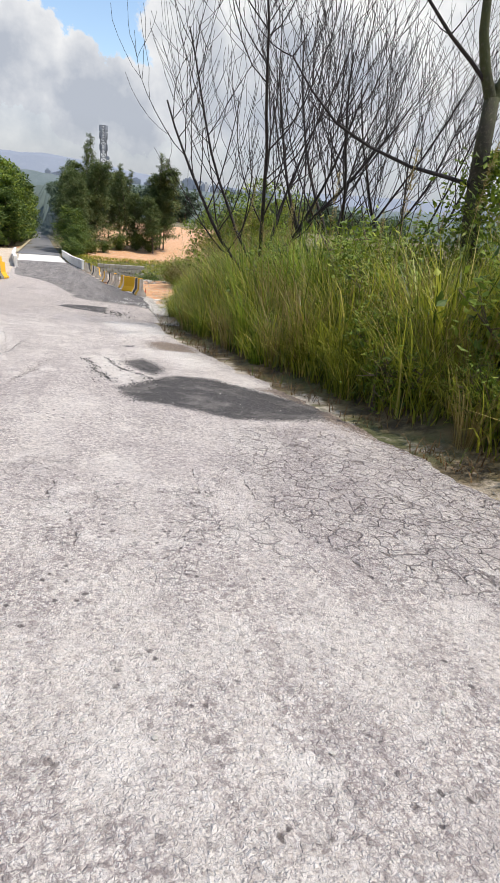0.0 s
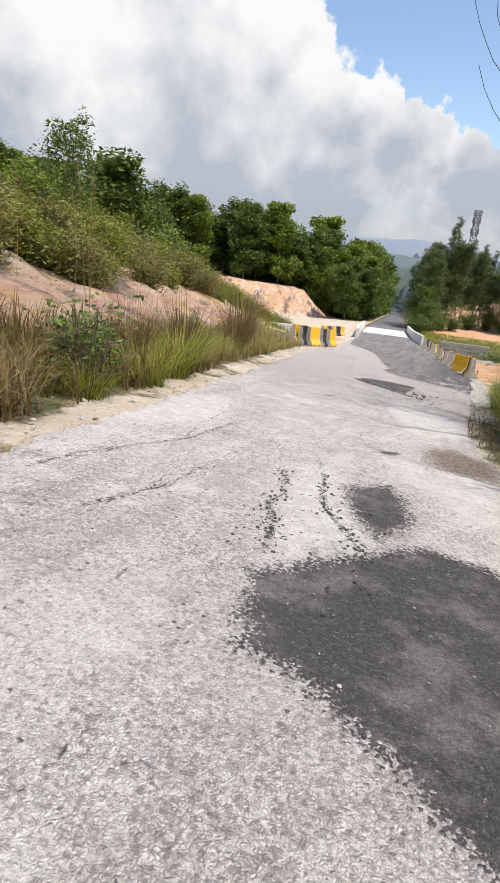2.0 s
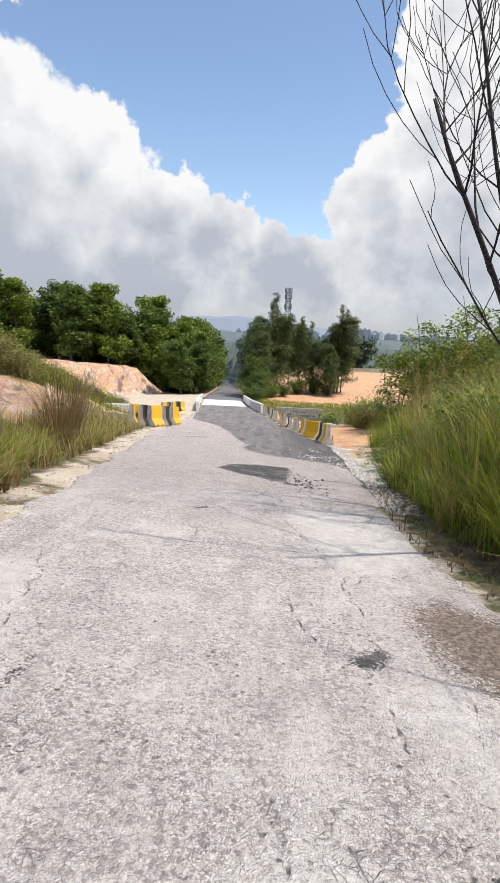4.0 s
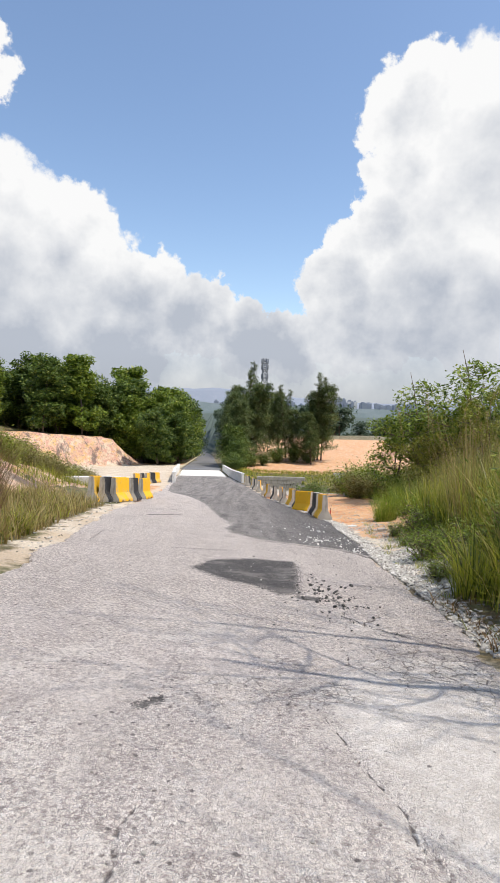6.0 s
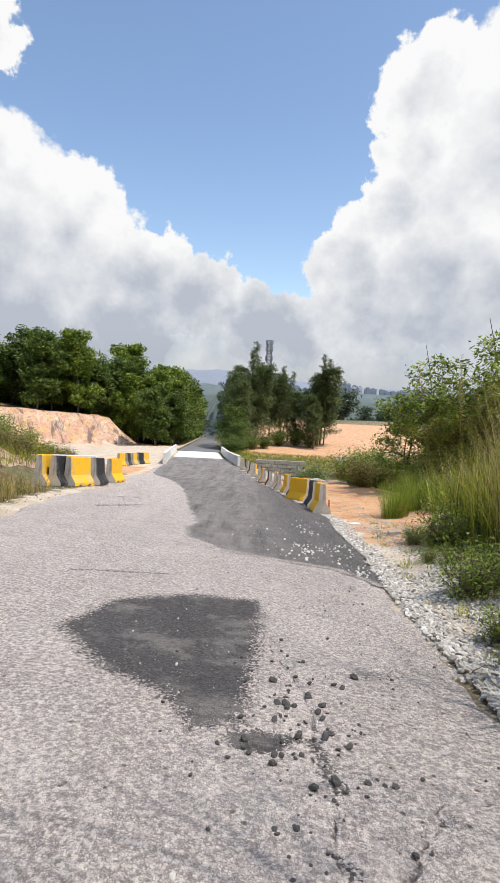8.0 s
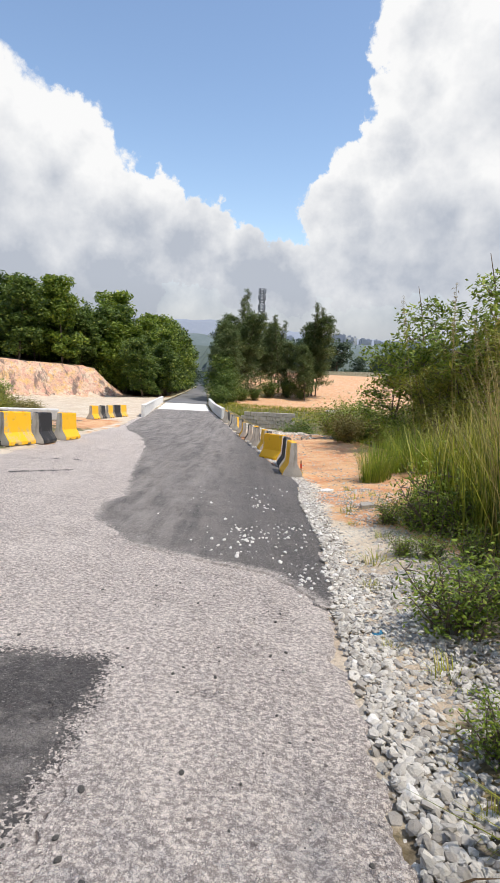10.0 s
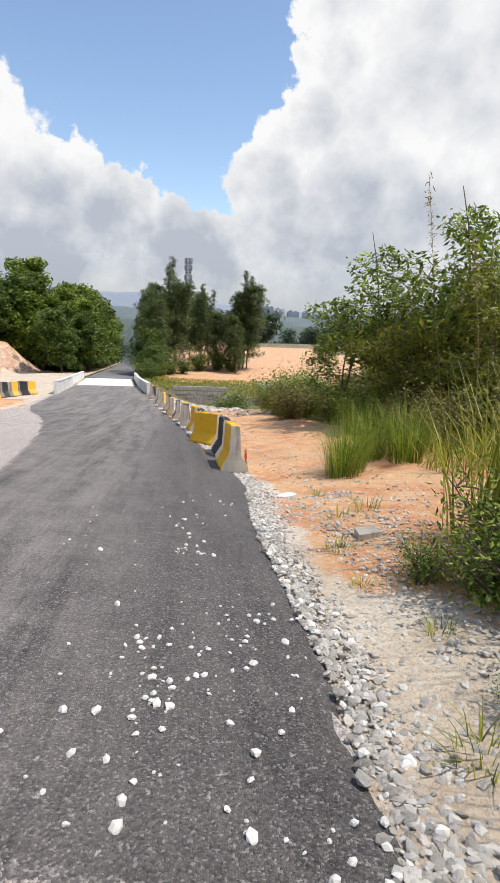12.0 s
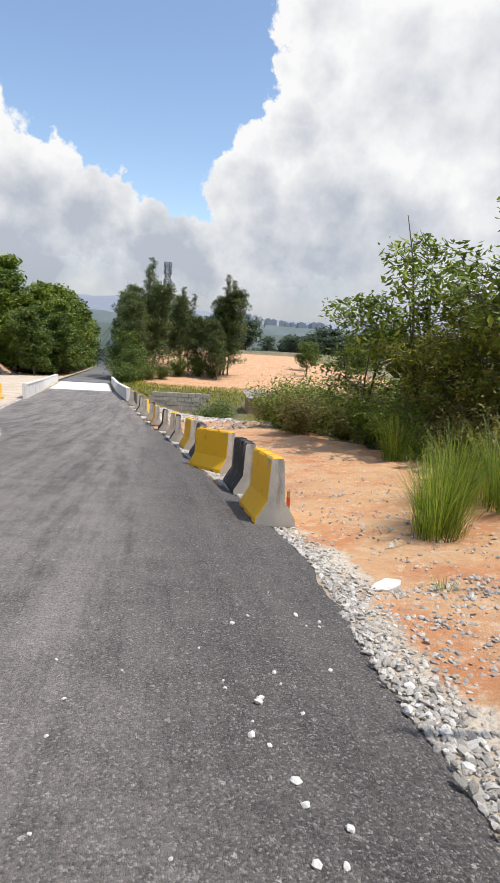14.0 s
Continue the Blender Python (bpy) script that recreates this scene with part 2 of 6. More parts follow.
    plate = parts_of(n.cells(8.5, out="Color", vec=cw))
    col = n.mix(n.math("MULTIPLY", sp[0], n.math("MULTIPLY", plate[0], 0.45)), col, (0.42, 0.365, 0.355))
    mud = n.mix(n.step(n.noise(30.0, 6, 0.75), 0.4, 0.62), (0.13, 0.09, 0.065), (0.40, 0.31, 0.24))
    col = n.mix(n.step(n.math("ADD", k[2], jag), 0.42, 0.6, 0.0, 0.92), col, mud)
    # tar: black chips thin out towards its edge, one by one
    grit = n.mix(n.math("ADD", n.math("MULTIPLY", small[0], 0.5), n.math("MULTIPLY", speck, 0.5)), (0.02, 0.019, 0.02), (0.19, 0.175, 0.17))
    grit = n.mix(n.math("MULTIPLY", gap, 0.7), grit, (0.013, 0.012, 0.012))
    grit = n.mix(n.step(grain, 0.57, 0.64, 0.0, 0.85), grit, (0.52, 0.48, 0.445))
    grit = n.mix(n.math("MULTIPLY", n.step(n.noise(2.4, 7, 0.72), 0.48, 0.64), n.step(speck, 0.4, 0.6, 0.2, 0.65)), grit, (0.36, 0.33, 0.305))
    tar = n.step(n.math("ADD", n.math("ADD", k[0], n.math("MULTIPLY", n.math("SUBTRACT", n.noise(5.0, 7, 0.74), 0.5), 0.55)), n.math("MULTIPLY", n.math("ADD", n.math("SUBTRACT", small[2], 0.5), n.math("MULTIPLY", n.math("SUBTRACT", grain, 0.5), 2.0)), 0.34)), 0.44, 0.50)
    col = n.mix(tar, col, grit)
    col = n.mix(n.math("MULTIPLY", crack, n.math("SUBTRACT", 0.8, n.math("MULTIPLY", tar, 0.6))), col, (0.11, 0.082, 0.075))
    dot = n.math("MULTIPLY", n.step(n.cells(15.0, vec=w), 0.10, 0.22, 1.0, 0.0), n.step(n.noise(2.3, 5, 0.65), 0.47, 0.58))
    col = n.mix(n.math("MULTIPLY", dot, 0.85), col, (0.085, 0.07, 0.068))
    h = n.math("ADD", n.math("MULTIPLY", n.step(rim, 0.0, 0.45), n.math("ADD", 0.35, n.math("MULTIPLY", small[0], 0.6))), n.math("MULTIPLY", n.noise(6.0, 7, 0.72), 2.6))
    h = n.math("ADD", h, n.math("MULTIPLY", speck, 0.8))
    h = n.math("SUBTRACT", h, n.math("ADD", n.math("MULTIPLY", crack, 2.2), n.math("MULTIPLY", tar, 0.7)))
    return n.done(col, h, 0.9, 0.014)


def black_top(name, worn):
    """Fresh asphalt, dusty where wheels have run; the attribute thin tells where the old road shows through."""
    n = Net(name, 0.78)
    w = n.warp(30.0, 0.012)
    sep = n.t.nodes.new("ShaderNodeSeparateColor")
    n.t.links.new(n.cells(105.0, out="Color", vec=w), sep.inputs[0])
    rim = n.cells(105.0, "DISTANCE_TO_EDGE", vec=w)
    big = n.t.nodes.new("ShaderNodeSeparateColor")
    n.t.links.new(n.cells(46.0, out="Color", vec=w), big.inputs[0])
    at = n.t.nodes.new("ShaderNodeSeparateXYZ")
    n.t.links.new(n.pos, at.inputs[0])
    col = n.mix(sep.outputs[0], (0.022, 0.020, 0.020), (0.165, 0.152, 0.146))
    col = n.mix(n.step(rim, 0.0, 0.12, 0.75, 0.0), col, (0.012, 0.011, 0.012))
    col = n.mix(n.step(sep.outputs[1], 0.86, 0.94, 0.0, 0.75), col, (0.33, 0.31, 0.295))
    streak = n.noise(1.3, 8, 0.74, vec=n.stretch(2.6, 0.14, 1))
    dust = n.math("ADD", n.math("MULTIPLY", n.noise(1.7, 8, 0.77), 0.35), n.math("MULTIPLY", streak, 0.65))
    side = n.step(n.math("ADD", at.outputs[0], n.math("MULTIPLY", n.math("SUBTRACT", streak, 0.5), 2.2)), 1.05, -0.2, 0.35, 1.0)
    speck = n.noise(60.0, 8, 0.78)
    cover = n.math("MULTIPLY", n.math("MULTIPLY", n.step(dust, 0.32, 0.64), side), n.step(speck, 0.36, 0.6, 0.3, 1.0))
    col = n.mix(n.math("MULTIPLY", cover, worn), col, (0.50, 0.45, 0.41))
    col = n.mix(n.math("MULTIPLY", n.step(big.outputs[0], 0.982, 0.992), n.step(speck, 0.45, 0.6)), col, (0.52, 0.49, 0.46))
    thin = n.math("ADD", n.attr("thin"), n.math("ADD", n.math("MULTIPLY", n.math("SUBTRACT", n.noise(6.0, 8, 0.78), 0.5), 1.7), n.math("MULTIPLY", n.math("SUBTRACT", sep.outputs[2], 0.5), 0.5)))
    old = n.mix(n.math("ADD", n.math("MULTIPLY", big.outputs[2], 0.5), n.math("MULTIPLY", speck, 0.5)), (0.16, 0.137, 0.125), (0.80, 0.72, 0.655))
    col = n.mix(n.step(thin, 0.60, 0.95), col, old)
    h = n.math("ADD", n.math("ADD", n.step(rim, 0.0, 0.3), n.math("MULTIPLY", speck, 0.8)), n.math("MULTIPLY", n.noise(6.0, 6, 0.72), 1.6))
    return n.done(col, h, 0.75, 0.009)


def soil_mat():
    """Ground: the attribute kind gives shares of orange laterite, pale sand and litter under plants."""
    n = Net("laterite_and_sand", 0.95)
    k = n.t.nodes.new("ShaderNodeSeparateColor")
    n.t.links.new(n.attr("kind"), k.inputs[0])
    jag = n.math("MULTIPLY", n.math("SUBTRACT", n.noise(1.6, 6, 0.7), 0.5), 1.1)
    orange = n.mix(n.step(n.noise(1.1, 5, 0.65), 0.35, 0.62), (0.58, 0.26, 0.115), (0.66, 0.41, 0.22))
    orange = n.mix(n.step(n.noise(7.0, 6, 0.7), 0.52, 0.68, 0.0, 0.8), orange, (0.72, 0.55, 0.38))
    orange = n.mix(n.step(n.noise(0.55, 4), 0.55, 0.68, 0.0, 0.6), orange, (0.46, 0.19, 0.09))
    sand = n.mix(n.step(n.noise(0.8, 5), 0.35, 0.65), (0.60, 0.48, 0.345), (0.74, 0.655, 0.53))
    sand = n.mix(n.step(n.noise(30.0, 8, 0.78), 0.46, 0.6, 0.0, 0.6), sand, (0.36, 0.29, 0.22))
    litter = n.mix(n.step(n.noise(3.0, 6, 0.7), 0.4, 0.62), (0.085, 0.065, 0.035), (0.26, 0.2, 0.1))
    litter = n.mix(n.step(n.noise(0.9, 4), 0.45, 0.6, 0.0, 0.6), litter, (0.10, 0.13, 0.04))
    far = (0.055, 0.08, 0.062)
    col = n.mix(n.step(n.math("ADD", k.outputs[0], jag), 0.4, 0.6), litter, orange)
    col = n.mix(n.step(n.math("ADD", k.outputs[1], jag), 0.4, 0.6), col, sand)
    col = n.mix(k.outputs[2], col, n.mix(n.noise(0.03, 5), far, (0.10, 0.13, 0.115)))
    h = n.math("ADD", n.noise(14.0, 7, 0.75), n.math("MULTIPLY", n.noise(2.5, 5, 0.7), 2.0))
    return n.done(col, h, 0.8, 0.05)


def rock_mat():
    n = Net("streaked_cut_rock", 0.85)
    col = n.mix(n.step(n.noise(0.35, 6, 0.68), 0.38, 0.62), (0.72, 0.44, 0.27), (0.80, 0.62, 0.46))
    col = n.mix(n.step(n.noise(0.9, 7, 0.72, vec=n.warp(1.2, 0.7)), 0.46, 0.58), col, (0.68, 0.38, 0.285))
    col = n.mix(n.step(n.noise(0.6, 6, 0.68, vec=n.warp(0.9, 1.1)), 0.52, 0.62, 0.0, 0.85), col, (0.76, 0.48, 0.17))
    col = n.mix(n.step(n.noise(0.8, 7, 0.74, vec=n.warp(1.5, 0.6)), 0.58, 0.66, 0.0, 0.6), col, (0.34, 0.26, 0.23))
    st = n.noise(0.5, 6, 0.64, vec=n.stretch(1, 1, 0.09))
    col = n.mix(n.step(st, 0.53, 0.62, 0.0, 0.85), col, (0.155, 0.115, 0.10))
    col = n.mix(n.step(n.noise(4.0, 7, 0.74), 0.54, 0.68, 0.0, 0.65), col, (0.76, 0.66, 0.55))
    col = n.mix(n.step(n.cells(1.6, "DISTANCE_TO_EDGE", vec=n.warp(1.4, 0.5)), 0.0, 0.03, 0.4, 0.0), col, (0.20, 0.135, 0.11))
    col = n.mix(n.step(n.noise(2.2, 8, 0.78, vec=n.stretch(1, 0.5, 1.6)), 0.38, 0.46, 0.7, 0.0), col, (0.24, 0.165, 0.14))
    return n.done(col, n.math("ADD", n.noise(2.4, 9, 0.76), n.math("MULTIPLY", st, 0.6)), 0.85, 0.45)


def concrete_mat(name, a, b, stain):
    n = Net(name, 0.85)
    col = n.mix(n.step(n.noise(2.3, 5), 0.35, 0.65), a, b)
    col = n.mix(n.step(n.noise(3.0, 6, 0.7, vec=n.stretch(1.6, 1.6, 0.35)), 0.52, 0.68, 0.0, 0.75), col, stain)
    col = n.mix(n.step(n.noise(70.0, 4, 0.7), 0.55, 0.7, 0.0, 0.6), col, stain)
    return n.done(col, n.noise(40.0, 7, 0.75), 0.5, 0.012)


def paint_mat(name, col, worn_to):
    n = Net(name, 0.75)
    c = n.mix(n.step(n.noise(5.0, 7, 0.72), 0.55, 0.7), col, tuple(v * 0.72 for v in col))
    low_ = n.noise(2.6, 7, 0.75)
    c = n.mix(n.step(n.math("ADD", low_, n.math("MULTIPLY", n.each(), 0.12)), 0.60, 0.70, 0.0, 0.8), c, worn_to)
    return n.done(c, n.noise(45.0, 6, 0.7), 0.25, 0.006)


def stone_mat():
    n = Net("crushed_limestone", 0.85)
    r = n.each()
    i = n.island()
    mixr = n.math("FRACT", n.math("ADD", r, i))
    col = n.mix(mixr, (0.33, 0.305, 0.27), (0.72, 0.69, 0.63))
    col = n.mix(n.step(mixr, 0.88, 0.95), col, (0.36, 0.335, 0.305))
    col = n.mix(n.step(n.noise(40.0, 5, 0.7), 0.52, 0.7, 0.0, 0.5), col, (0.42, 0.365, 0.29))
    return n.done(col, n.noise(45.0, 7, 0.75), 0.9, 0.012)


M = {
    "road": old_road(),
    "asphalt": black_top("fresh_asphalt", 0.75),
    "far_road": grainy("far_asphalt", (0.16, 0.16, 0.165), (0.2, 0.2, 0.2), (0.25, 0.25, 0.25), 0.2, 4.0),
    "soil": soil_mat(),
    "rock": rock_mat(),
    "deck": concrete_mat("pale_deck_concrete", (0.70, 0.68, 0.63), (0.80, 0.78, 0.73), (0.55, 0.52, 0.47)),
    "white": concrete_mat("white_concrete", (0.66, 0.65, 0.63), (0.76, 0.75, 0.72), (0.42, 0.40, 0.37)),
    "concrete": concrete_mat("bare_concrete", (0.37, 0.34, 0.295), (0.48, 0.45, 0.395), (0.2, 0.18, 0.15)),
    "yellow": paint_mat("yellow_road_paint", (0.86, 0.47, 0.008), (0.50, 0.40, 0.22)),
    "black": paint_mat("black_road_paint", (0.012, 0.012, 0.015), (0.16, 0.155, 0.145)),
    "stone": stone_mat(),
    "stone_pale": grainy("pale_limestone", (0.70, 0.68, 0.64), (0.82, 0.80, 0.76), (0.55, 0.52, 0.47), 9.0, 50.0),
    "clod": grainy("broken_asphalt", (0.05, 0.048, 0.046), (0.09, 0.085, 0.08), (0.2, 0.19, 0.17), 3.0, 40.0),
    "bark": grainy("grey_brown_bark", (0.17, 0.125, 0.09), (0.10, 0.075, 0.055), (0.27, 0.22, 0.17), 1.5, 18.0, 0.9, 0.8, 0.02),
    "mossy": grainy("mossy_dark_bark", (0.045, 0.04, 0.03), (0.075, 0.085, 0.035), (0.14, 0.125, 0.09), 2.5, 22.0, 0.9, 0.9, 0.02),
    "dead": grainy("dark_bare_twigs", (0.022, 0.017, 0.018), (0.036, 0.028, 0.028), (0.075, 0.062, 0.058), 1.5, 20.0, 0.85, 0.6, 0.01),
    "leaf_dark": leafy("dark_forest_leaves", (0.045, 0.085, 0.016), (0.15, 0.225, 0.034), (0.36, 0.40, 0.07), 0.6),
    "leaf_mid": leafy("green_leaves", (0.07, 0.12, 0.015), (0.24, 0.33, 0.03), (0.42, 0.45, 0.07), 0.6),
    "leaf_light": leafy("yellow_green_leaves", (0.12, 0.15, 0.02), (0.29, 0.32, 0.035), (0.44, 0.38, 0.09), 0.6),
    "needle": leafy("casuarina_needles", (0.065, 0.10, 0.03), (0.15, 0.20, 0.06), (0.27, 0.28, 0.11), 0.7),
    "leaf_olive": leafy("dry_olive_leaves", (0.13, 0.125, 0.03), (0.27, 0.245, 0.065), (0.42, 0.33, 0.13), 0.65),
    "grass": leafy("long_green_grass", (0.07, 0.105, 0.011), (0.46, 0.47, 0.055), (0.74, 0.60, 0.2), 0.45, 0.48),
    "grass_green": leafy("lush_green_grass", (0.05, 0.10, 0.011), (0.31, 0.42, 0.042), (0.56, 0.53, 0.10), 0.45, 0.48),
    "grass_reed": leafy("straw_tinged_reeds", (0.12, 0.14, 0.025), (0.36, 0.36, 0.075), (0.58, 0.47, 0.18), 0.5, 0.4),
    "grass_dry": leafy("straw_grass", (0.22, 0.16, 0.05), (0.42, 0.33, 0.13), (0.16, 0.2, 0.04), 0.6, 0.3),
    "dead_leaf": leafy("brown_fronds", (0.13, 0.075, 0.03), (0.24, 0.15, 0.06), (0.15, 0.2, 0.04), 0.7, 0.2),
    # far woods: leaf greens carry a bluish tint painted for haze
    "far_leaf": leafy("haze_tinted_leaves", (0.065, 0.10, 0.065), (0.105, 0.145, 0.085), (0.14, 0.18, 0.11), 0.8),
    # wooded rise: green paled and blued, the haze sits in the colour
    "far_wood": grainy("haze_tinted_wood", (0.11, 0.145, 0.145), (0.14, 0.175, 0.18), (0.165, 0.2, 0.215), 0.01, 0.2, 1.0, 0.0),
    "steel": grainy("galvanised_steel", (0.17, 0.18, 0.2), (0.22, 0.23, 0.25), (0.3, 0.3, 0.32), 0.2, 3.0, 0.5, 0.1, 0.01, 0.3),
    "timber": grainy("weathered_stake", (0.30, 0.20, 0.14), (0.40, 0.28, 0.2), (0.2, 0.13, 0.1), 6.0, 40.0),
    "red": grainy("red_paint", (0.55, 0.08, 0.05), (0.45, 0.07, 0.05), (0.3, 0.06, 0.05), 6.0, 30.0),
    "blue": grainy("blue_plastic", (0.02, 0.15, 0.26), (0.03, 0.2, 0.32), (0.08, 0.26, 0.36), 8.0, 30.0, 0.4),
    # hills: distance haze is painted in as pale blue-grey
    "hill": grainy("haze_tinted_hills", (0.235, 0.268, 0.325), (0.255, 0.288, 0.345), (0.275, 0.305, 0.36), 0.004, 0.05, 1.0, 0.0),
    # city: haze mixed into the blue-grey; the telecom antennas share it
    "city": grainy("haze_tinted_towers", (0.29, 0.325, 0.385), (0.33, 0.365, 0.42), (0.37, 0.40, 0.45), 0.01, 0.1, 1.0, 0.0),
    "roof": grainy("rusty_sheet", (0.28, 0.26, 0.25), (0.36, 0.33, 0.3), (0.22, 0.16, 0.12), 1.0, 8.0, 0.6),
    "curb": grainy("faded_yellow_kerb", (0.50, 0.42, 0.22), (0.58, 0.53, 0.4), (0.36, 0.33, 0.27), 0.7, 8.0),
}


# ---- shape of the land ----
LEFT = [(-60, 1.0), (-12, -0.9), (0, -1.45), (4.4, -1.85), (5.9, -2.15), (8.1, -2.4), (12.7, -3.0), (19, -3.8), (24.5, -4.5), (31, -4.95), (37, -5.6), (77.6, -9.64), (100, -12), (192, -19.2), (412, -35), (800, -66), (1500, -116)]
RIGHT = [(-60, 9), (-12, 3.6), (0, 2.5), (1.9, 2.25), (3.6, 2.02), (5.4, 1.8), (6.9, 1.48), (9.3, 1.25), (11, 1.05), (12.3, 1.12), (14.2, 1.28), (16, 1.36), (19, 1.45), (20.5, 1.62), (24.5, 1.68), (26.4, 1.9), (28, 1.85), (30, 1.72), (33.3, 1.39), (42.6, 0.8), (77.6, -3.25), (100, -5.3), (192, -12.2), (412, -28), (800, -59), (1500, -109)]
PROFILE = [(-80, 11.75), (45, -5.09), (77.6, -8.05), (192, -18), (412, -35.6), (800, -61), (1500, -45), (2200, -42), (6000, -42)]
CROSS = [(-80, -0.058), (40, -0.058), (72, 0.0), (6000, 0.0)]


def line(table, v):
    for (a, p), (b, q) in zip(table, table[1:]):
        if v <= b:
            return p + (q - p) * (v - a) / (b - a)
    return table[-1][1]


def ease(a, b, v):
    t = min(1.0, max(0.0, (v - a) / (b - a)))
    return t * t * (3 - 2 * t)


def road_z(x, y):
    return line(PROFILE, y) + line(CROSS, y) * min(8.0, max(-14.0, x))


def lump(x, y, s, k=0.0):
    return noise.noise(Vector((x * s, y * s, k)))


BANK = [(-5, 0), (1.2, 0.0), (2, 0.25), (4, 0.85), (6, 1.45), (8, 1.95), (10, 2.4), (14, 3.1), (30, 5.3), (60, 9)]


def rock_cut(x, y):
    """Behind and along the line of the cut rock face."""
    dx, dy = x + 22.6, y - 125.0
    return -0.70 * dx + 0.714 * dy, -0.714 * dx - 0.70 * dy


def ground_z(x, y):
    z = road_z(x, y)
    ul, ur = line(LEFT, y) - x, x - line(RIGHT, y)
    inside = min(-ul, -ur)
    if inside > 0:
        return z - 0.025 - 0.12 * ease(0.45, 0.9, inside)
    z += 0.02 * lump(x, y, 1.3)
    if ul > 0:
        b = line(BANK, ul) * (1 - ease(29, 41, y - 0.5 * (ul - 5)))
        z += b * (1 + 0.25 * lump(x, y, 0.35)) + min(b, 1) * (0.4 * lump(x, y, 0.8, 3.0) + 0.25 * abs(lump(x, y, 1.7, 6.0)) * ease(10, 6, ul))
        if y > 60:
            back, along = rock_cut(x, y)
            tall = 5.6 * ease(-1, 7, along)
            z += tall * ease(0, 3.4, back + 1.2 * lump(x, y, 0.12)) + 0.13 * max(0, along - 4) * ease(2, 30, back) + 0.5 * lump(x, y, 0.2) * ease(0, 2, back)
            z += 4 * ease(60, 140, -x) - 0.4 * ease(6, 16, ul) * (1 - ease(0, 3, back))
    else:
        if y < 24:
            z += (0.12 * ease(0.3, 1.0, ur) + 0.22 * max(0, min(ur, 8) - 0.6)) * (1 - ease(14, 22, y) * 0.55)
        lift = ease(20, 26, y) * (1 - ease(44, 60, y))
        z += lift * (0.14 * max(0, min(ur, 4.5) - 0.7) + 0.12 * lump(x, y, 0.6) * ease(0.4, 1.2, ur) + 0.1 * lump(x, y, 1.7) * ease(0.4, 1.2, ur))
        if y > 44:
            flat = -11.9 - 0.004 * max(0, y - 90) + 0.5 * lump(x, y, 0.05)
            w = ease(44, 86, y) * ease(0.6, 9, ur)
            z = z * (1 - w) + flat * w
        if y > 250:
            w = ease(250, 600, y) * ease(5, 40, ur)
            z = z * (1 - w) - 42 * w
    return z


def kind_of(x, y):
    """Shares of orange soil, pale sand and far green."""
    ul, ur = line(LEFT, y) - x, x - line(RIGHT, y)
    far = ease(240, 420, y)
    if ul > 0:
        if y < 50:
            sand = max(0.0, 0.85 - 0.8 * ul)
            return 0.25 + 0.5 * ease(3, 5, ul) * (1 - ease(7, 9, ul)) + 0.5 * ease(34, 44, y), max(sand, ease(38, 50, y) * ease(16, 10, ul) * 0.2), 0.0
        back, along = rock_cut(x, y)
        if back > 1:
            return 0.75 * (1 - ease(5, 10, back)), 0.0, far
        return 0.5, 0.85 * (1 - ease(30, 50, ul)) * (1 - ease(150, 170, y)), far
    if y < 17:
        return 0.12, 0.5 * (1 - ease(0.1, 0.7, ur)), 0.0
    if y < 62:
        sand = 0.72 * (1 - ease(0.3, 0.9, ur)) * (1 - ease(26, 30, y) * 0.5)
        if y < 24:
            sand = max(sand, 0.8 * (1 - ease(0.9, 2.2, ur)) * (1 - ease(20.5, 23.5, y)))
        orange = 0.95 * ease(18, 22, y) * (1 - ease(4.5, 6.5, ur) * (1 - ease(44, 54, y)))
        if 44 < y:
            sand = max(sand, 0.7 * ease(44, 50, y) * (1 - ease(3, 7, ur)))
        return orange, sand, 0.0
    if y < 112:
        return 0.28, 0.3 * (1 - ease(1, 5, ur)), 0.0
    return 0.98 * (1 - ease(225, 245, y)) * ease(1, 4, ur) * (1 - ease(50, 62, x)), 0.40, far


def mesh_from(name, verts, faces, mats, parent=None):
    me = bpy.data.meshes.new(name)
    me.from_pydata(verts, [], faces)
    for m in mats if isinstance(mats, list) else [mats]:
        me.materials.append(m)
    ob = new(name, me)
    ob.parent = parent
    return ob


def smooth(ob):
    ob.data.polygons.foreach_set("use_smooth", [True] * len(ob.data.polygons))
    return ob


def sheet(xs, ys, fz):
    v = [(x, y, fz(x, y)) for y in ys for x in xs]
    w = len(xs)
    f = [(i * w + k, i * w + k + 1, (i + 1) * w + k + 1, (i + 1) * w + k) for i in range(len(ys) - 1) for k in range(w - 1)]
    return v, f


gx = [-2600, -1500, -900, -600, -420] + list(np.linspace(-300, -16, 110)) + list(np.arange(-15.6, 9, 0.4)) + list(np.linspace(9.5, 60, 50)) + [70, 85, 105, 130, 165, 210, 280, 380, 550, 900, 1500, 2600]
gy = [-500, -250, -120, -70, -45, -30, -22] + list(np.arange(-18, 46, 0.4)) + list(np.linspace(46.5, 150, 120)) + list(np.linspace(153, 300, 40)) + [330, 370, 420, 500, 600, 720, 860, 1000, 1250, 1500, 1900, 2400, 3000, 3800, 4700]
v, f = sheet(gx, gy, ground_z)
ground = smooth(mesh_from("ground", v, f, [M["soil"], M["rock"]]))
attr = ground.data.color_attributes.new("kind", "FLOAT_COLOR", "POINT")
attr.data.foreach_set("color", [c for p in v for c in (*kind_of(p[0], p[1]), 1.0)])
index = []
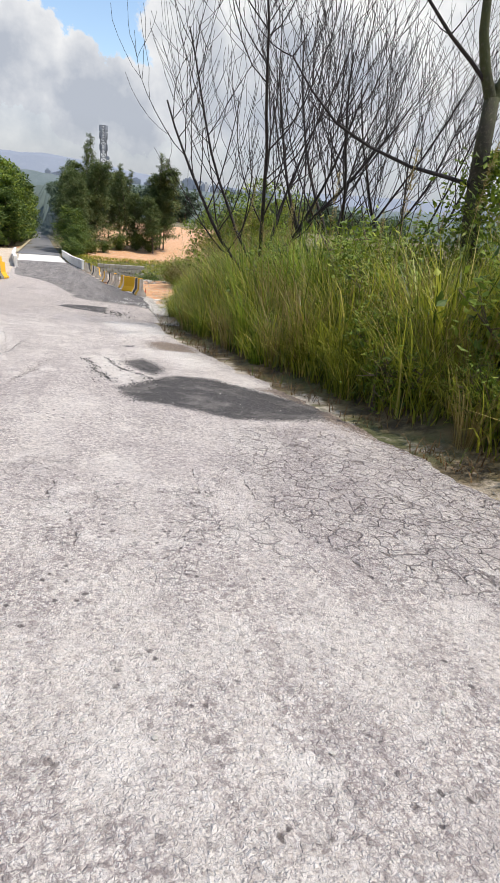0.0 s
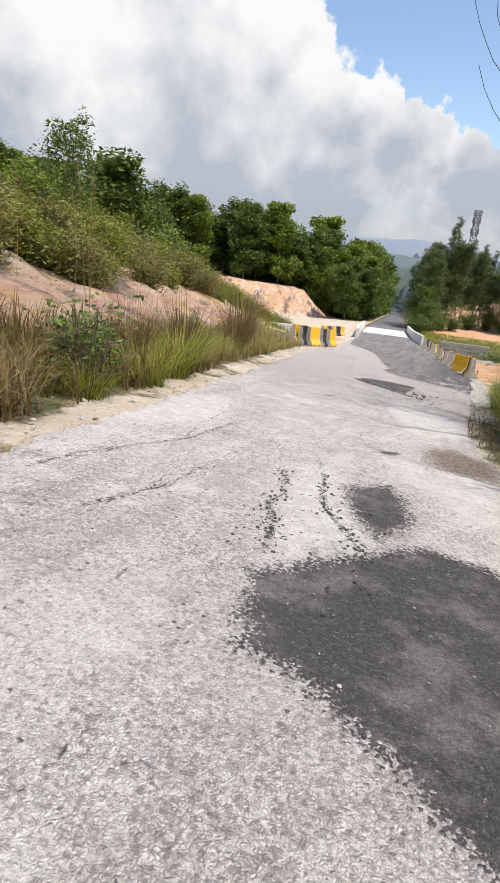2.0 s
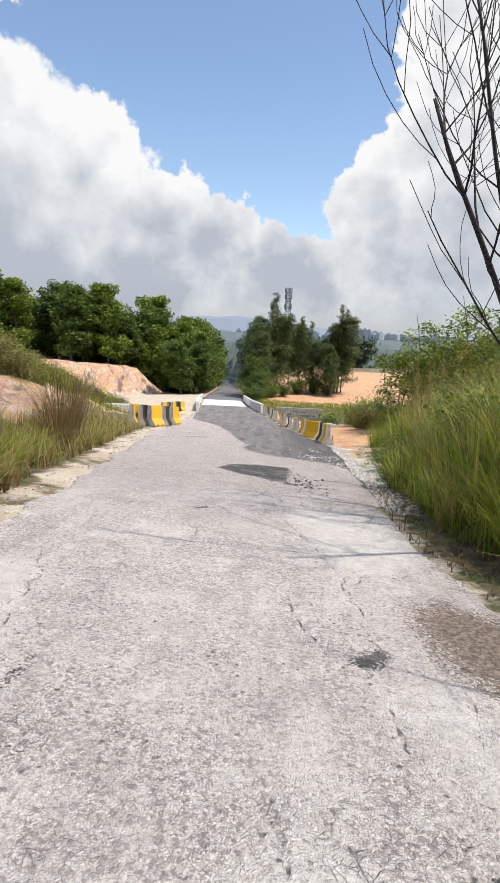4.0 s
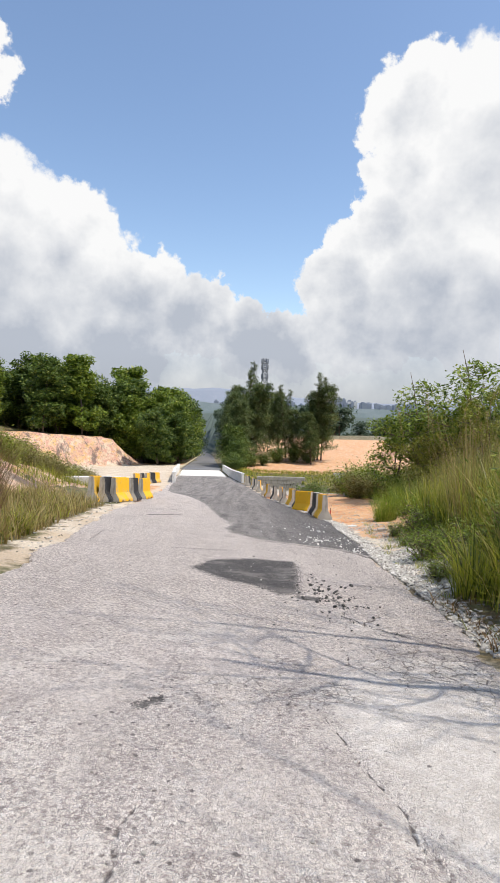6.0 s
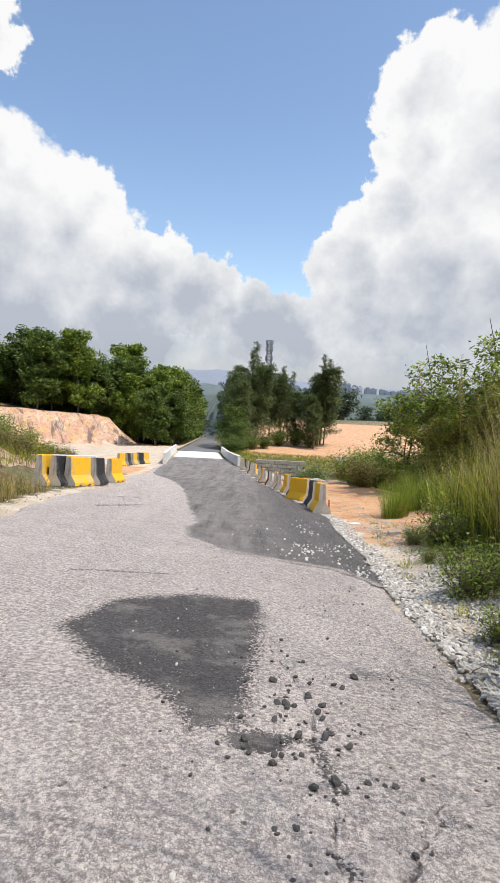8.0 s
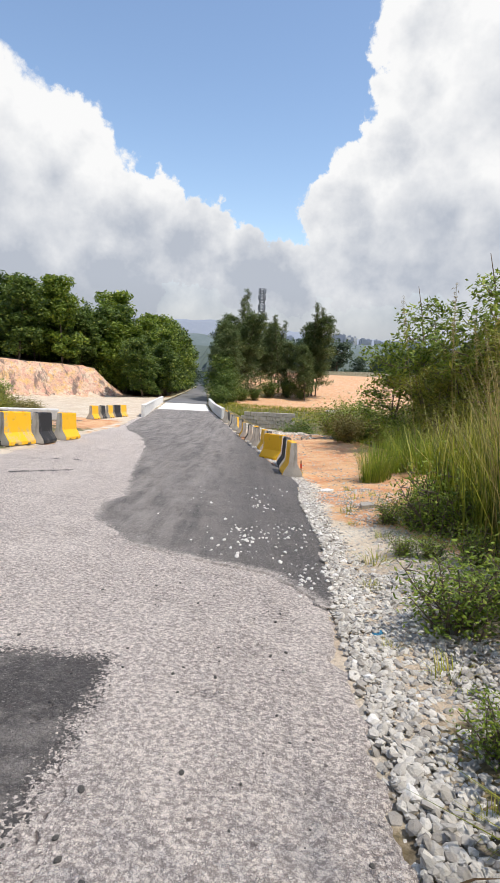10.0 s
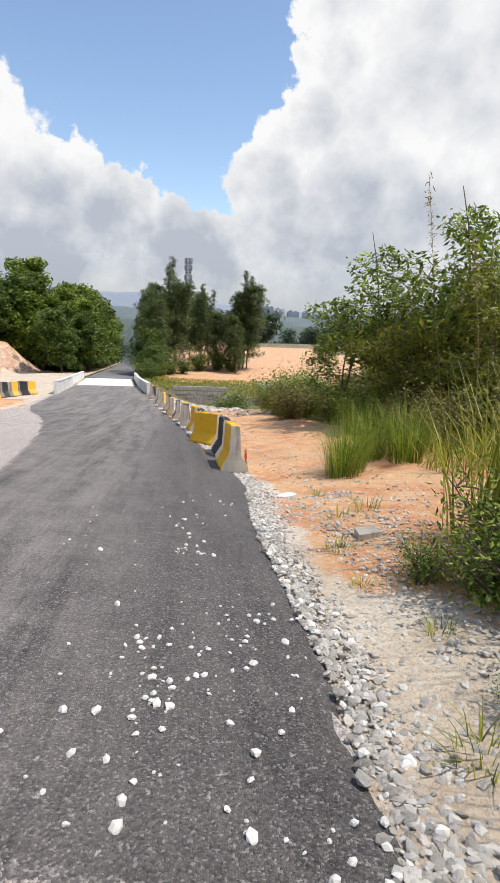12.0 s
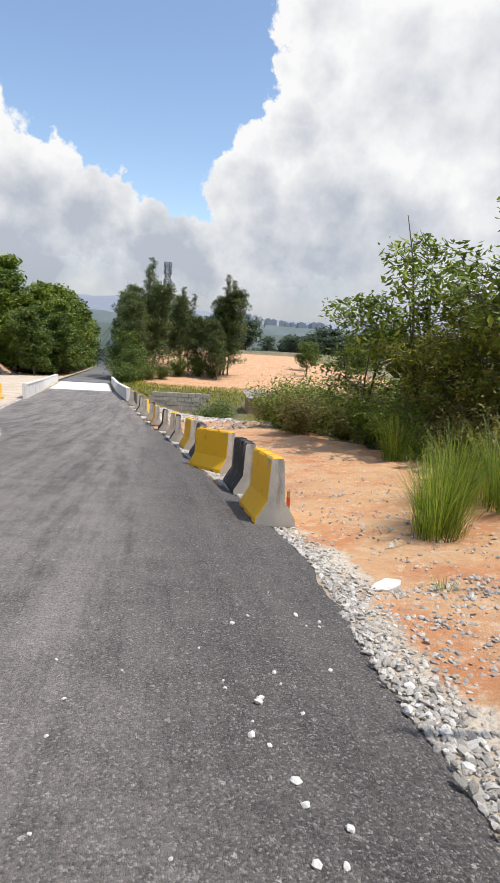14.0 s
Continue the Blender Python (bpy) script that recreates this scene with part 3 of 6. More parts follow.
for p in ground.data.polygons:
    c = p.center
    ul = line(LEFT, c.y) - c.x
    b, a = rock_cut(c.x, c.y)
    bare = (2.3 < ul < 8.2 and -6 < c.y < 47) or (c.y > 90 and ul > 4 and -0.6 < b < 4.5 and -2 < a < 75)
    index.append(1 if bare else 0)
ground.data.polygons.foreach_set("material_index", index)
tagged(ground, "orange laterite soil, pale sand and cut rock beside the road", "ground", kind="structure")


def ribbon_road(name, y0, y1, step, across, left, right, up, mat, label, kind="structure"):
    n = max(2, int((y1 - y0) / step) + 1)
    v, f = [], []
    for i in range(n):
        y = y0 + (y1 - y0) * i / (n - 1)
        a, b = left(y), right(y)
        for k in range(across + 1):
            x = a + (b - a) * k / across
            v.append((x, y, road_z(x, y) + up + (0 if 0 < k < across else -0.03)))
    w = across + 1
    f = [(i * w + k, i * w + k + 1, (i + 1) * w + k + 1, (i + 1) * w + k) for i in range(n - 1) for k in range(across)]
    return tagged(smooth(mesh_from(name, v, f, mat)), label, name, kind=kind)


def jag(y, k, amp=0.1):
    return amp * (noise.noise(Vector((k, y * 1.1, 0))) + 0.6 * noise.noise(Vector((k, y * 4.0, 5))) + 0.35 * noise.noise(Vector((k, y * 13.0, 9))))


ROAD_Y = list(np.arange(-30, -2.5, 0.4)) + list(np.arange(-2.5, 20.4, 0.028)) + list(np.linspace(20.5, 77.6, 240))
ACROSS = 150
v = []
for y in ROAD_Y:
    a, b = line(LEFT, y) + jag(y, 1.7, 0.16), line(RIGHT, y) + jag(y, 8.3, 0.13)
    for k in range(ACROSS + 1):
        x = a + (b - a) * k / ACROSS
        v.append((x, y, road_z(x, y) + (0.005 * lump(x, y, 2.2, 7.0) + 0.003 * lump(x, y, 8.0, 2.0) if 0 < k < ACROSS else -0.03)))
w = ACROSS + 1
f = [(i * w + k, i * w + k + 1, (i + 1) * w + k + 1, (i + 1) * w + k) for i in range(len(ROAD_Y) - 1) for k in range(ACROSS)]
road = tagged(smooth(mesh_from("road", v, f, M["road"])), "worn pale chip-sealed road with cracks and potholes", "road", kind="structure")
deck = ribbon_road("bridge_deck", 77.6, 100, 1.0, 6, lambda y: line(LEFT, y), lambda y: line(RIGHT, y), 0.0, M["deck"], "pale concrete bridge deck across the road")
far_road = ribbon_road("far_road", 100, 1500, 12, 4, lambda y: line(LEFT, y), lambda y: line(RIGHT, y), 0.06, M["far_road"], "long straight grey road running downhill beyond the bridge")
NEW_LEFT = [(18.55, 1.42), (18.9, 1.25), (19.35, 1.0), (19.6, 0.3), (19.9, -0.45), (20.5, -0.8), (21.0, -1.1), (22.0, -1.3), (22.8, -1.15), (24, -1.3), (25.3, -1.6), (26.6, -1.75), (28, -1.95), (33, -2.7), (38, -3.8), (42, -5.2), (46, -6.2), (77.4, -9.6)]
NEW_RIGHT = [(18.55, 1.5), (19.2, 1.56), (20.5, 1.68), (24.5, 1.76), (26.4, 1.98), (28, 1.93), (30, 1.8), (33.3, 1.45), (42.6, 0.85), (77.4, -3.3)]
asphalt = ribbon_road("asphalt_overlay", 18.55, 77.4, 0.05, 20, lambda y: line(NEW_LEFT, y) + jag(y, 3.1, 0.13), lambda y: line(NEW_RIGHT, y) + jag(y, 5.9, 0.07), 0.022, M["asphalt"], "fresh black asphalt laid over the old road")


def inside_by(px, py, outline):
    """Metres by which points lie inside a closed outline (negative outside)."""
    near, odd = np.full(len(px), 1e9), np.zeros(len(px), bool)
    for (ax, ay), (bx, by) in zip(outline, outline[1:] + outline[:1]):
        dx, dy = bx - ax, by - ay
        t = np.clip(((px - ax) * dx + (py - ay) * dy) / (dx * dx + dy * dy + 1e-12), 0, 1)
        near = np.minimum(near, np.hypot(px - ax - t * dx, py - ay - t * dy))
        cross = ((ay > py) != (by > py)) & (px < (bx - ax) * (py - ay) / ((by - ay) or 1e-9) + ax)
        odd ^= cross
    return np.where(odd, near, -near)


def along_by(px, py, pts, width):
    """Metres by which points lie within half a width of an open line."""
    near = np.full(len(px), 1e9)
    for (ax, ay), (bx, by) in zip(pts, pts[1:]):
        dx, dy = bx - ax, by - ay
        t = np.clip(((px - ax) * dx + (py - ay) * dy) / (dx * dx + dy * dy + 1e-12), 0, 1)
        near = np.minimum(near, np.hypot(px - ax - t * dx, py - ay - t * dy))
    return width / 2 - near


TAR = [[(-0.18, 4.85), (0.18, 5.33), (0.57, 5.81), (0.94, 5.77), (1.35, 5.3), (1.9, 4.4), (1.75, 3.9), (1.35, 3.8), (0.8, 3.75), (0.53, 4.03), (0.18, 4.25), (-0.04, 4.32)],
       [(-0.03, 6.65), (0.28, 7.0), (0.4, 6.65), (0.45, 6.19), (0.3, 5.75), (0.16, 6.0)],
       [(-1.39, 16.15), (-1.15, 17.0), (-0.55, 17.4), (0.02, 17.38), (-0.02, 16.2), (-0.13, 15.0), (-0.31, 14.92), (-0.54, 15.32), (-0.87, 15.47)]]
TAR_LINES = [([(-0.53, 6.68), (-0.38, 6.09), (-0.41, 5.84), (-0.28, 5.46), (-0.2, 5.1)], -0.01), ([(-0.24, 6.86), (-0.12, 6.14), (0.01, 5.88), (0.17, 5.61), (0.28, 5.35)], 0.0),
             ([(0.0, 14.9), (0.25, 14.9), (0.3, 14.5)], 0.03), 
             ([(0.23, 14.15), (0.37, 13.89), (0.65, 13.59)], 0.01), ([(-1.8, 5.27), (-1.78, 5.78), (-1.46, 6.92), (-1.42, 7.98)], -0.01), ([(-1.21, 5.0), (-1.05, 5.65)], 0.0),
             ([(-1.2, 11.85), (-1.12, 11.95)], 0.05), ([(-0.08, 14.84), (0.02, 14.84)], 0.16), ([(-1.9, 17.88), (-0.95, 18.16)], 0.02), ([(-3.24, 18.1), (-3.41, 19.5)], 0.0),
             ([(-3.4, 24), (-2.6, 25.2)], 0.12), ([(-3.8, 26.5), (-3.0, 27.0)], 0.1), ([(0.1, 8.3), (0.2, 8.4)], 0.1)]
CEMENT = [[(-0.3, 12.07), (0.24, 12.9), (0.8, 13.1), (1.12, 12.5), (1.05, 10.45), (0.59, 9.8), (0.16, 9.52), (0.05, 10.61), (-0.12, 11.3)],
          [(0.62, 3.2), (0.9, 3.35), (0.98, 3.0), (0.85, 2.75), (0.66, 2.8)], [(-0.45, 6.09), (-0.49, 6.88), (-0.18, 7.39), (0.02, 6.25), (0.23, 5.72), (0.41, 5.42), (0.31, 5.27), (0.14, 5.31), (-0.11, 5.01)], [(0.5, 8.6), (1.2, 8.0), (1.3, 6.6), (0.7, 6.4)],
          [(-2.3, 6.4), (-1.5, 7.6), (-1.9, 9.5), (-2.5, 9)], [(0.1, 8.0), (0.55, 8.3), (0.7, 7.0), (0.3, 7.2)]]
MUD = [[(0.52, 9.1), (0.85, 9.4), (1.25, 8.9), (1.25, 8.1), (0.72, 8.08), (0.54, 8.32)], [(1.5, 5.3), (1.9, 5.4), (2.4, 3.5), (2.2, 2.6), (1.8, 3.6)]]
CRAZED = [[(0.55, 3.2), (0.9, 3.5), (1.6, 3.5), (2.3, 2.4), (2.3, 1.4), (1.4, 0.6), (0.9, 0.9), (0.55, 1.6)], [(0.1, 12.7), (0.9, 13.9), (1.2, 13.2), (1.0, 12.2)]]
CRACKS = [[(0.49, 2.52), (0.52, 2.19), (0.48, 1.91), (0.56, 1.83), (0.57, 1.67), (0.64, 1.33), (0.83, 0.89)], [(0.22, 2.45), (0.19, 2.18), (0.14, 1.99), (0.3, 1.87)],
          [(-0.66, 2.14), (-0.66, 1.82), (-0.52, 1.68), (-0.51, 1.24)], [(-1.25, 4.48), (-1.14, 5.78), (-0.99, 6.26)], [(-0.27, 3.53), (-0.49, 3.77)],
          [(1.56, 2.24), (1.84, 2.49), (1.74, 2.03), (1.8, 1.75)], [(0.98, 1.52), (1.14, 1.31), (1.18, 1.07), (1.36, 0.85)], [(0.95, 2.32), (1.07, 2.02), (0.98, 1.52)],
          [(-1.74, 5.5), (-1.74, 5.74), (-1.68, 6.1), (-1.63, 6.52), (-1.49, 6.74), (-1.58, 7.27), (-1.85, 9.09), (-1.97, 9.25), (-2.13, 9.82), (-2.08, 10.75), (-1.97, 11.79)],
          [(-1.14, 4.86), (-1.15, 5.14), (-1.08, 5.45), (-1.07, 5.78), (-0.98, 6.21)], [(-0.66, 4.43), (-0.68, 4.54), (-0.74, 4.59), (-0.87, 4.57)],
          [(-0.3, 12.07), (-0.08, 11.13), (0.07, 10.33), (0.16, 9.65), (0.2, 8.98)], [(-0.34, 7.3), (-0.36, 7.2), (-0.33, 7.09), (-0.33, 6.7)],
          [(0.14, 9.39), (0.34, 9.85), (0.59, 9.8), (0.92, 10.23), (1.24, 9.67)], [(0.17, 8.79), (0.2, 8.3), (0.09, 8.15)], [(0.46, 8.42), (0.52, 8.26), (0.69, 8.08)],
          [(0.16, 7.87), (0.14, 7.6), (0.19, 7.72)], [(-1.09, 11.01), (-1.05, 10.32), (-1.17, 9.89)], [(-0.27, 9.13), (-0.18, 8.61), (-0.05, 8.36)], [(0.47, 7.6), (0.48, 7.78), (0.58, 8.06)],
          [(0.03, 16.51), (0.26, 15.33), (0.22, 14.39), (0.28, 13.86), (0.51, 13.76), (0.89, 13.7)], [(0.23, 13.93), (0.05, 13.46), (0.03, 13.04), (0.05, 12.77)],
          [(-0.26, 12.57), (-0.05, 12.73), (0.07, 12.78), (0.23, 12.7), (0.42, 12.67)], [(-2.78, 15.77), (-2.82, 16.65), (-2.56, 17.17)], [(0.35, 13.87), (0.72, 14.52), (1.1, 14.56)], [(0.24, 12.91), (0.4, 13.11), (0.64, 13.15)]]
px = np.array([vx.co.x for vx in road.data.vertices])
py = np.array([vx.co.y for vx in road.data.vertices])
wander = [np.array([noise.noise(Vector((a * 4.5, b * 4.5, c))) for a, b in zip(px, py)]) for c in (1.0, 9.0)]


def share(depths, soft):
    return np.clip(0.5 + np.max(depths, 0) / soft, 0, 1)


tar = np.maximum(share([inside_by(px, py, o) for o in TAR], 0.4), share([along_by(px, py, p, w) for p, w in TAR_LINES], 0.16))
cement = share([inside_by(px, py, o) for o in CEMENT], 0.6)
mud = share([inside_by(px, py, o) for o in MUD], 0.45)
crazed = share([inside_by(px, py, o) for o in CRAZED], 0.5)
crack = np.clip(1 + np.max([along_by(px + 0.06 * wander[0], py + 0.09 * wander[1], p, 0.0) for p in CRACKS], 0) / 0.05, 0, 1)
full = np.ones_like(tar)
wear = road.data.color_attributes.new("wear", "FLOAT_COLOR", "POINT")
wear.data.foreach_set("color", np.stack([tar, cement, mud, full], 1).ravel().tolist())
split = road.data.color_attributes.new("split", "FLOAT_COLOR", "POINT")
split.data.foreach_set("color", np.stack([crazed, crack, full, full], 1).ravel().tolist())
# patches lie lower, bare cement higher, cracks open downwards
co = np.empty(len(px) * 3)
road.data.vertices.foreach_get("co", co)
co[2::3] += np.where(py < 20.3, 0.007 * cement - 0.008 * tar - 0.012 * crack ** 2, 0.0)
road.data.vertices.foreach_set("co", co)
# the old road shows through where the new asphalt thins out
qx = np.array([vx.co.x for vx in asphalt.data.vertices])
qy = np.array([vx.co.y for vx in asphalt.data.vertices])
thin = np.clip(1 + along_by(qx, qy, [(b, a) for a, b in NEW_LEFT], 0.0) / 0.28, 0, 1)
paler = asphalt.data.color_attributes.new("thin", "FLOAT_COLOR", "POINT")
paler.data.foreach_set("color", np.stack([thin] * 4, 1).ravel().tolist())


# ---- building blocks for things ----
def empty(name, m=None):
    ob = new(name)
    ob.empty_display_size = 0.1
    if m is not None:
        ob.matrix_basis = m
    return ob


def part(name, bm, mat, parent, label="", smoothed=False):
    me = bpy.data.meshes.new(name)
    bm.to_mesh(me)
    bm.free()
    for m in mat if isinstance(mat, list) else [mat]:
        me.materials.append(m)
    ob = new(name, me)
    ob.parent = parent
    if smoothed:
        smooth(ob)
    return tagged(ob, label)


def block(sx, sy, sz, at=(0, 0, 0), bevel=0.0, bm=None, turn=0.0):
    """A bevelled box that stands on at."""
    bm = bm or bmesh.new()
    made = bmesh.ops.create_cube(bm, size=1)["verts"]
    m = Matrix.Translation(at) @ Matrix.Rotation(turn, 4, "Z") @ Matrix.Translation((0, 0, sz / 2)) @ Matrix.Diagonal((sx, sy, sz, 1))
    bmesh.ops.transform(bm, matrix=m, verts=made)
    if bevel:
        es = {e for vv in made for e in vv.link_edges}
        bmesh.ops.bevel(bm, geom=list(es), offset=bevel, segments=2, affect="EDGES")
    return bm


def tube_arrays(lines_, sides=5):
    """Tapered tubes along (points, radii), as vertices and faces."""
    v, f = [], []
    ring = [(math.cos(2 * math.pi * k / sides), math.sin(2 * math.pi * k / sides)) for k in range(sides)]
    for pts, rad in lines_:
        base = len(v)
        for i, p in enumerate(pts):
            d = (pts[min(i + 1, len(pts) - 1)] - pts[max(i - 1, 0)])
            d = d.normalized() if d.length > 1e-6 else Vector((0, 0, 1))
            s = d.cross(Vector((0.31, 0.95, 0.05))).normalized()
            t = d.cross(s)
            for c, q in ring:
                w = p + (s * c + t * q) * rad[i]
                v.append((w.x, w.y, w.z))
        for i in range(len(pts) - 1):
            for k in range(sides):
                a, b = base + i * sides + k, base + i * sides + (k + 1) % sides
                f.append((a, b, b + sides, a + sides))
        f.append(tuple(base + (len(pts) - 1) * sides + k for k in range(sides)))
    return v, f


def limb(rng, p, d, length, n, wander, up=0.0):
    pts, d = [p.copy()], d.normalized()
    for _ in range(n):
        d = (d + Vector((rng.gauss(0, wander), rng.gauss(0, wander), rng.gauss(0, wander) + up))).normalized()
        pts.append(pts[-1] + d * length / n)
    return pts


def taper(n, a, b):
    return [a + (b - a) * i / (n - 1) for i in range(n)]


def kites(points, size, rnd, flat=0.5, thin=0.45, droop=0.0):
    """One folded leaf at each point."""
    n = len(points)
    d = rnd.normal(size=(n, 3))
    d[:, 2] = d[:, 2] * flat - droop
    d /= np.linalg.norm(d, axis=1)[:, None] + 1e-9
    s = np.cross(d, rnd.normal(size=(n, 3)) * (0.5, 0.5, 0.3) + (0, 0, 1))
    s /= np.linalg.norm(s, axis=1)[:, None] + 1e-9
    ln = size * rnd.uniform(0.6, 1.3, n)[:, None]
    up = np.cross(s, d)
    a, b = points - d * ln / 2, points + d * ln / 2
    mid = points - up * ln * 0.08
    v = np.stack([a, mid + s * ln * thin / 2, b, mid - s * ln * thin / 2], 1).reshape(-1, 3)
    return v.tolist(), np.arange(4 * n).reshape(-1, 4).tolist()


def blades(base, height, width, heading, bend, tilt, levels=4):
    """Bent grass blades: flat tapering strips."""
    n = len(base)
    bend = np.minimum(bend, np.clip(0.75 / height, 0.3, 0.95))
    t = np.linspace(0, 1, levels)
    side = np.stack([-np.sin(heading), np.cos(heading), 0 * heading], 1)
    ahead = np.stack([np.cos(heading), np.sin(heading), 0 * heading], 1)
    out = []
    for q in t:
        lean = (tilt * q + bend * q * q)[:, None]
        z = (height * q * (1 - 0.35 * np.minimum(bend, 1.2) * q * q))[:, None]
        p = base + ahead * lean * height[:, None] + np.concatenate([np.zeros((n, 2)), z], 1)
        w = (width * (1 - q ** 1.6) + 0.0015)[:, None] / 2
        out += [p - side * w, p + side * w]
    v = np.stack(out, 1).reshape(-1, 3)
    k = 2 * levels
    f = [np.stack([np.arange(n) * k + 2 * i, np.arange(n) * k + 2 * i + 1, np.arange(n) * k + 2 * i + 3, np.arange(n) * k + 2 * i + 2], 1) for i in range(levels - 1)]
    return v.tolist(), np.concatenate(f).tolist()


def grass_field(name, spots, hmin, hmax, wide, mat, label, seed, bend=0.5, kind="stuff", parent=None, category="grass"):
    rnd = np.random.default_rng(seed)
    base = np.array(spots, float)
    n = len(base)
    h = rnd.uniform(hmin, hmax, n)
    v, f = blades(base, h, wide * rnd.uniform(0.5, 1.4, n), rnd.uniform(0, 6.283, n), np.abs(rnd.normal(0, bend, n)), rnd.uniform(0, 0.3, n))
    ob = mesh_from(name, v, f, mat, parent)
    return ob if parent else tagged(ob, label, category, kind=kind)


def tree_thing(name, rng, height, trunk_r, base_h, spread, limbs, leaf_n, leaf_size, bark, leafmat, puff, thin=0.5, droop=0.0, cone=0.0, trunks=1, twig=0.3):
    """A tree at the origin: tapered trunk, limbs, and a crown of single leaves in clumps."""
    root = empty(name)
    wood, ends = [], []
    for tr in range(trunks):
        lean = Vector((rng.uniform(-0.12, 0.12), rng.uniform(-0.12, 0.12), 1))
        n = 7
        stem = limb(rng, Vector((rng.uniform(-0.2, 0.2) * (trunks > 1), rng.uniform(-0.2, 0.2) * (trunks > 1), -0.2)), lean, height * (0.93 if tr == 0 else rng.uniform(0.6, 0.9)), n, 0.05, 0.05)
        wood.append((stem, taper(n + 1, trunk_r, trunk_r * 0.18)))
        for k in range(limbs // trunks):
            q = base_h + (1 - base_h) * (k + rng.random()) / (limbs / trunks)
            i = min(n - 1, int(q * n))
            p = stem[i].lerp(stem[i + 1], q * n - i)
            a = k * 2.4 + rng.uniform(-0.5, 0.5)
            reach = spread * ((1 - cone) * math.sqrt(max(0.08, 1 - ((q - 0.45) / 0.62) ** 2)) + cone * (1.1 - q)) * rng.uniform(0.65, 1.15)
            br = limb(rng, p, Vector((math.cos(a), math.sin(a), rng.uniform(0.15, 0.7))), reach, 4, 0.16, 0.05 - droop * 0.1)
            wood.append((br, taper(5, trunk_r * 0.32 * (1.15 - q), 0.012)))
            ends += [(br[-1], 1.0), (br[3], 0.85), (br[2], 0.6)]
            for _ in range(2):
                tw = limb(rng, br[rng.choice((2, 3))], Vector((rng.gauss(0, 1), rng.gauss(0, 1), rng.uniform(0, 0.8))), reach * twig + 0.2, 3, 0.2)
                wood.append((tw, taper(4, 0.02, 0.006)))
                ends.append((tw[-1], 0.8))
    v, f = tube_arrays(wood, 6)
    smooth(mesh_from("trunk", v, f, bark, root))
    rnd = np.random.default_rng(rng.randrange(9999))
    pts = []
    each = max(4, leaf_n // len(ends))
    for p, s in ends:
        g = rnd.normal(size=(each, 3))
        g /= np.linalg.norm(g, axis=1)[:, None] + 1e-9
        r = puff * s * rnd.uniform(0.25, 1.0, (each, 1)) ** 0.5 * rnd.uniform(0.75, 1.2)
        g = g * r * (1, 1, 0.72 + 0.5 * droop)
        g[:, 2] -= droop * puff * 0.5
        pts.append(g + np.array(p))
    v, f = kites(np.concatenate(pts), leaf_size, rnd, 0.5, thin, droop)
    mesh_from("crown", v, f, leafmat, root)
    return root


def set_down(root, x, y, turn=0.0, size=1.0, dz=0.0):
    root.matrix_basis = Matrix.Translation((x, y, ground_z(x, y) + dz)) @ Matrix.Rotation(turn, 4, "Z") @ Matrix.Diagonal((size, size, size, 1))
    return root


def spread_copies(first, spots, label, category, group, rng, lo=0.8, hi=1.25):
    """first goes to the first spot, copies to the others."""
    made = []
    for k, (x, y, s) in enumerate(spots):
        ob = first if k == 0 else copy_thing(first, Matrix.Identity(4))
        set_down(ob, x, y, rng.uniform(0, 6.28), s * rng.uniform(lo, hi))
        made.append(tagged(ob, label, category, group))
    return made


# ---- barriers ----
def barrier(colour, seed):
    """A short jersey barrier, painted on its two long sides and top, with bare concrete ends."""
    rng = random.Random(seed)
    root = empty("jersey_barrier")
    prof = [(-0.25, 0.0), (-0.25, 0.08), (-0.11, 0.29), (-0.08, 0.755), (-0.06, 0.78), (0.06, 0.78), (0.08, 0.755), (0.11, 0.29), (0.25, 0.08), (0.25, 0.0)]
    half = 0.63
    bm = bmesh.new()
    stations = [-half, -half + 0.015, -0.2, 0.2, half - 0.015, half]
    rings = []
    for k, y in enumerate(stations):
        c = 0.985 if k in (0, 5) else 1.0
        rings.append([bm.verts.new((x * c + rng.uniform(-0.004, 0.004), y, z * c * 1.09 + rng.uniform(-0.003, 0.003))) for x, z in prof])
    for a, b in zip(rings, rings[1:]):
        for k in range(len(prof) - 1):
            fc = bm.faces.new((a[k], a[k + 1], b[k + 1], b[k]))
            fc.material_index = 1
        bm.faces.new((a[-1], a[0], b[0], b[-1]))
    bm.faces.new(rings[0])
    bm.faces.new(list(reversed(rings[-1])))
    bmesh.ops.recalc_face_normals(bm, faces=bm.faces)
    part("body", bm, [M["concrete"], M[colour]], root)
    for y in (-0.27, 0.27):
        bm = block(0.168, 0.09, 0.055, (0, y, 0.80), 0.006)
        part("lifting_slot", bm, M[colour if colour == "yellow" else "black"], root, "painted lifting slot across the top")
    for y in (-0.3, 0.3):
        bm = block(0.508, 0.17, 0.055, (0, y, -0.002), 0.008)
        part("drain_slot", bm, M["clod"], root, "dark drain slot at the foot")
    return root


def place_barrier(ob, x, y, turn):
    return Matrix.Translation((x, y, max(road_z(x, y), ground_z(x, y)) - 0.012 + 0.02)) @ Matrix.Rotation(math.atan(-0.1347), 4, "X") @ Matrix.Rotation(radians(turn), 4, "Z")


kinds = {"yellow": barrier("yellow", 1), "black": barrier("black", 2)}
used = set()
rows = [(1.93, 28.62, 0, "yellow"), (1.97, 30.75, 0, "black"), (1.72, 33.0, 26, "yellow")]
y = 35.2
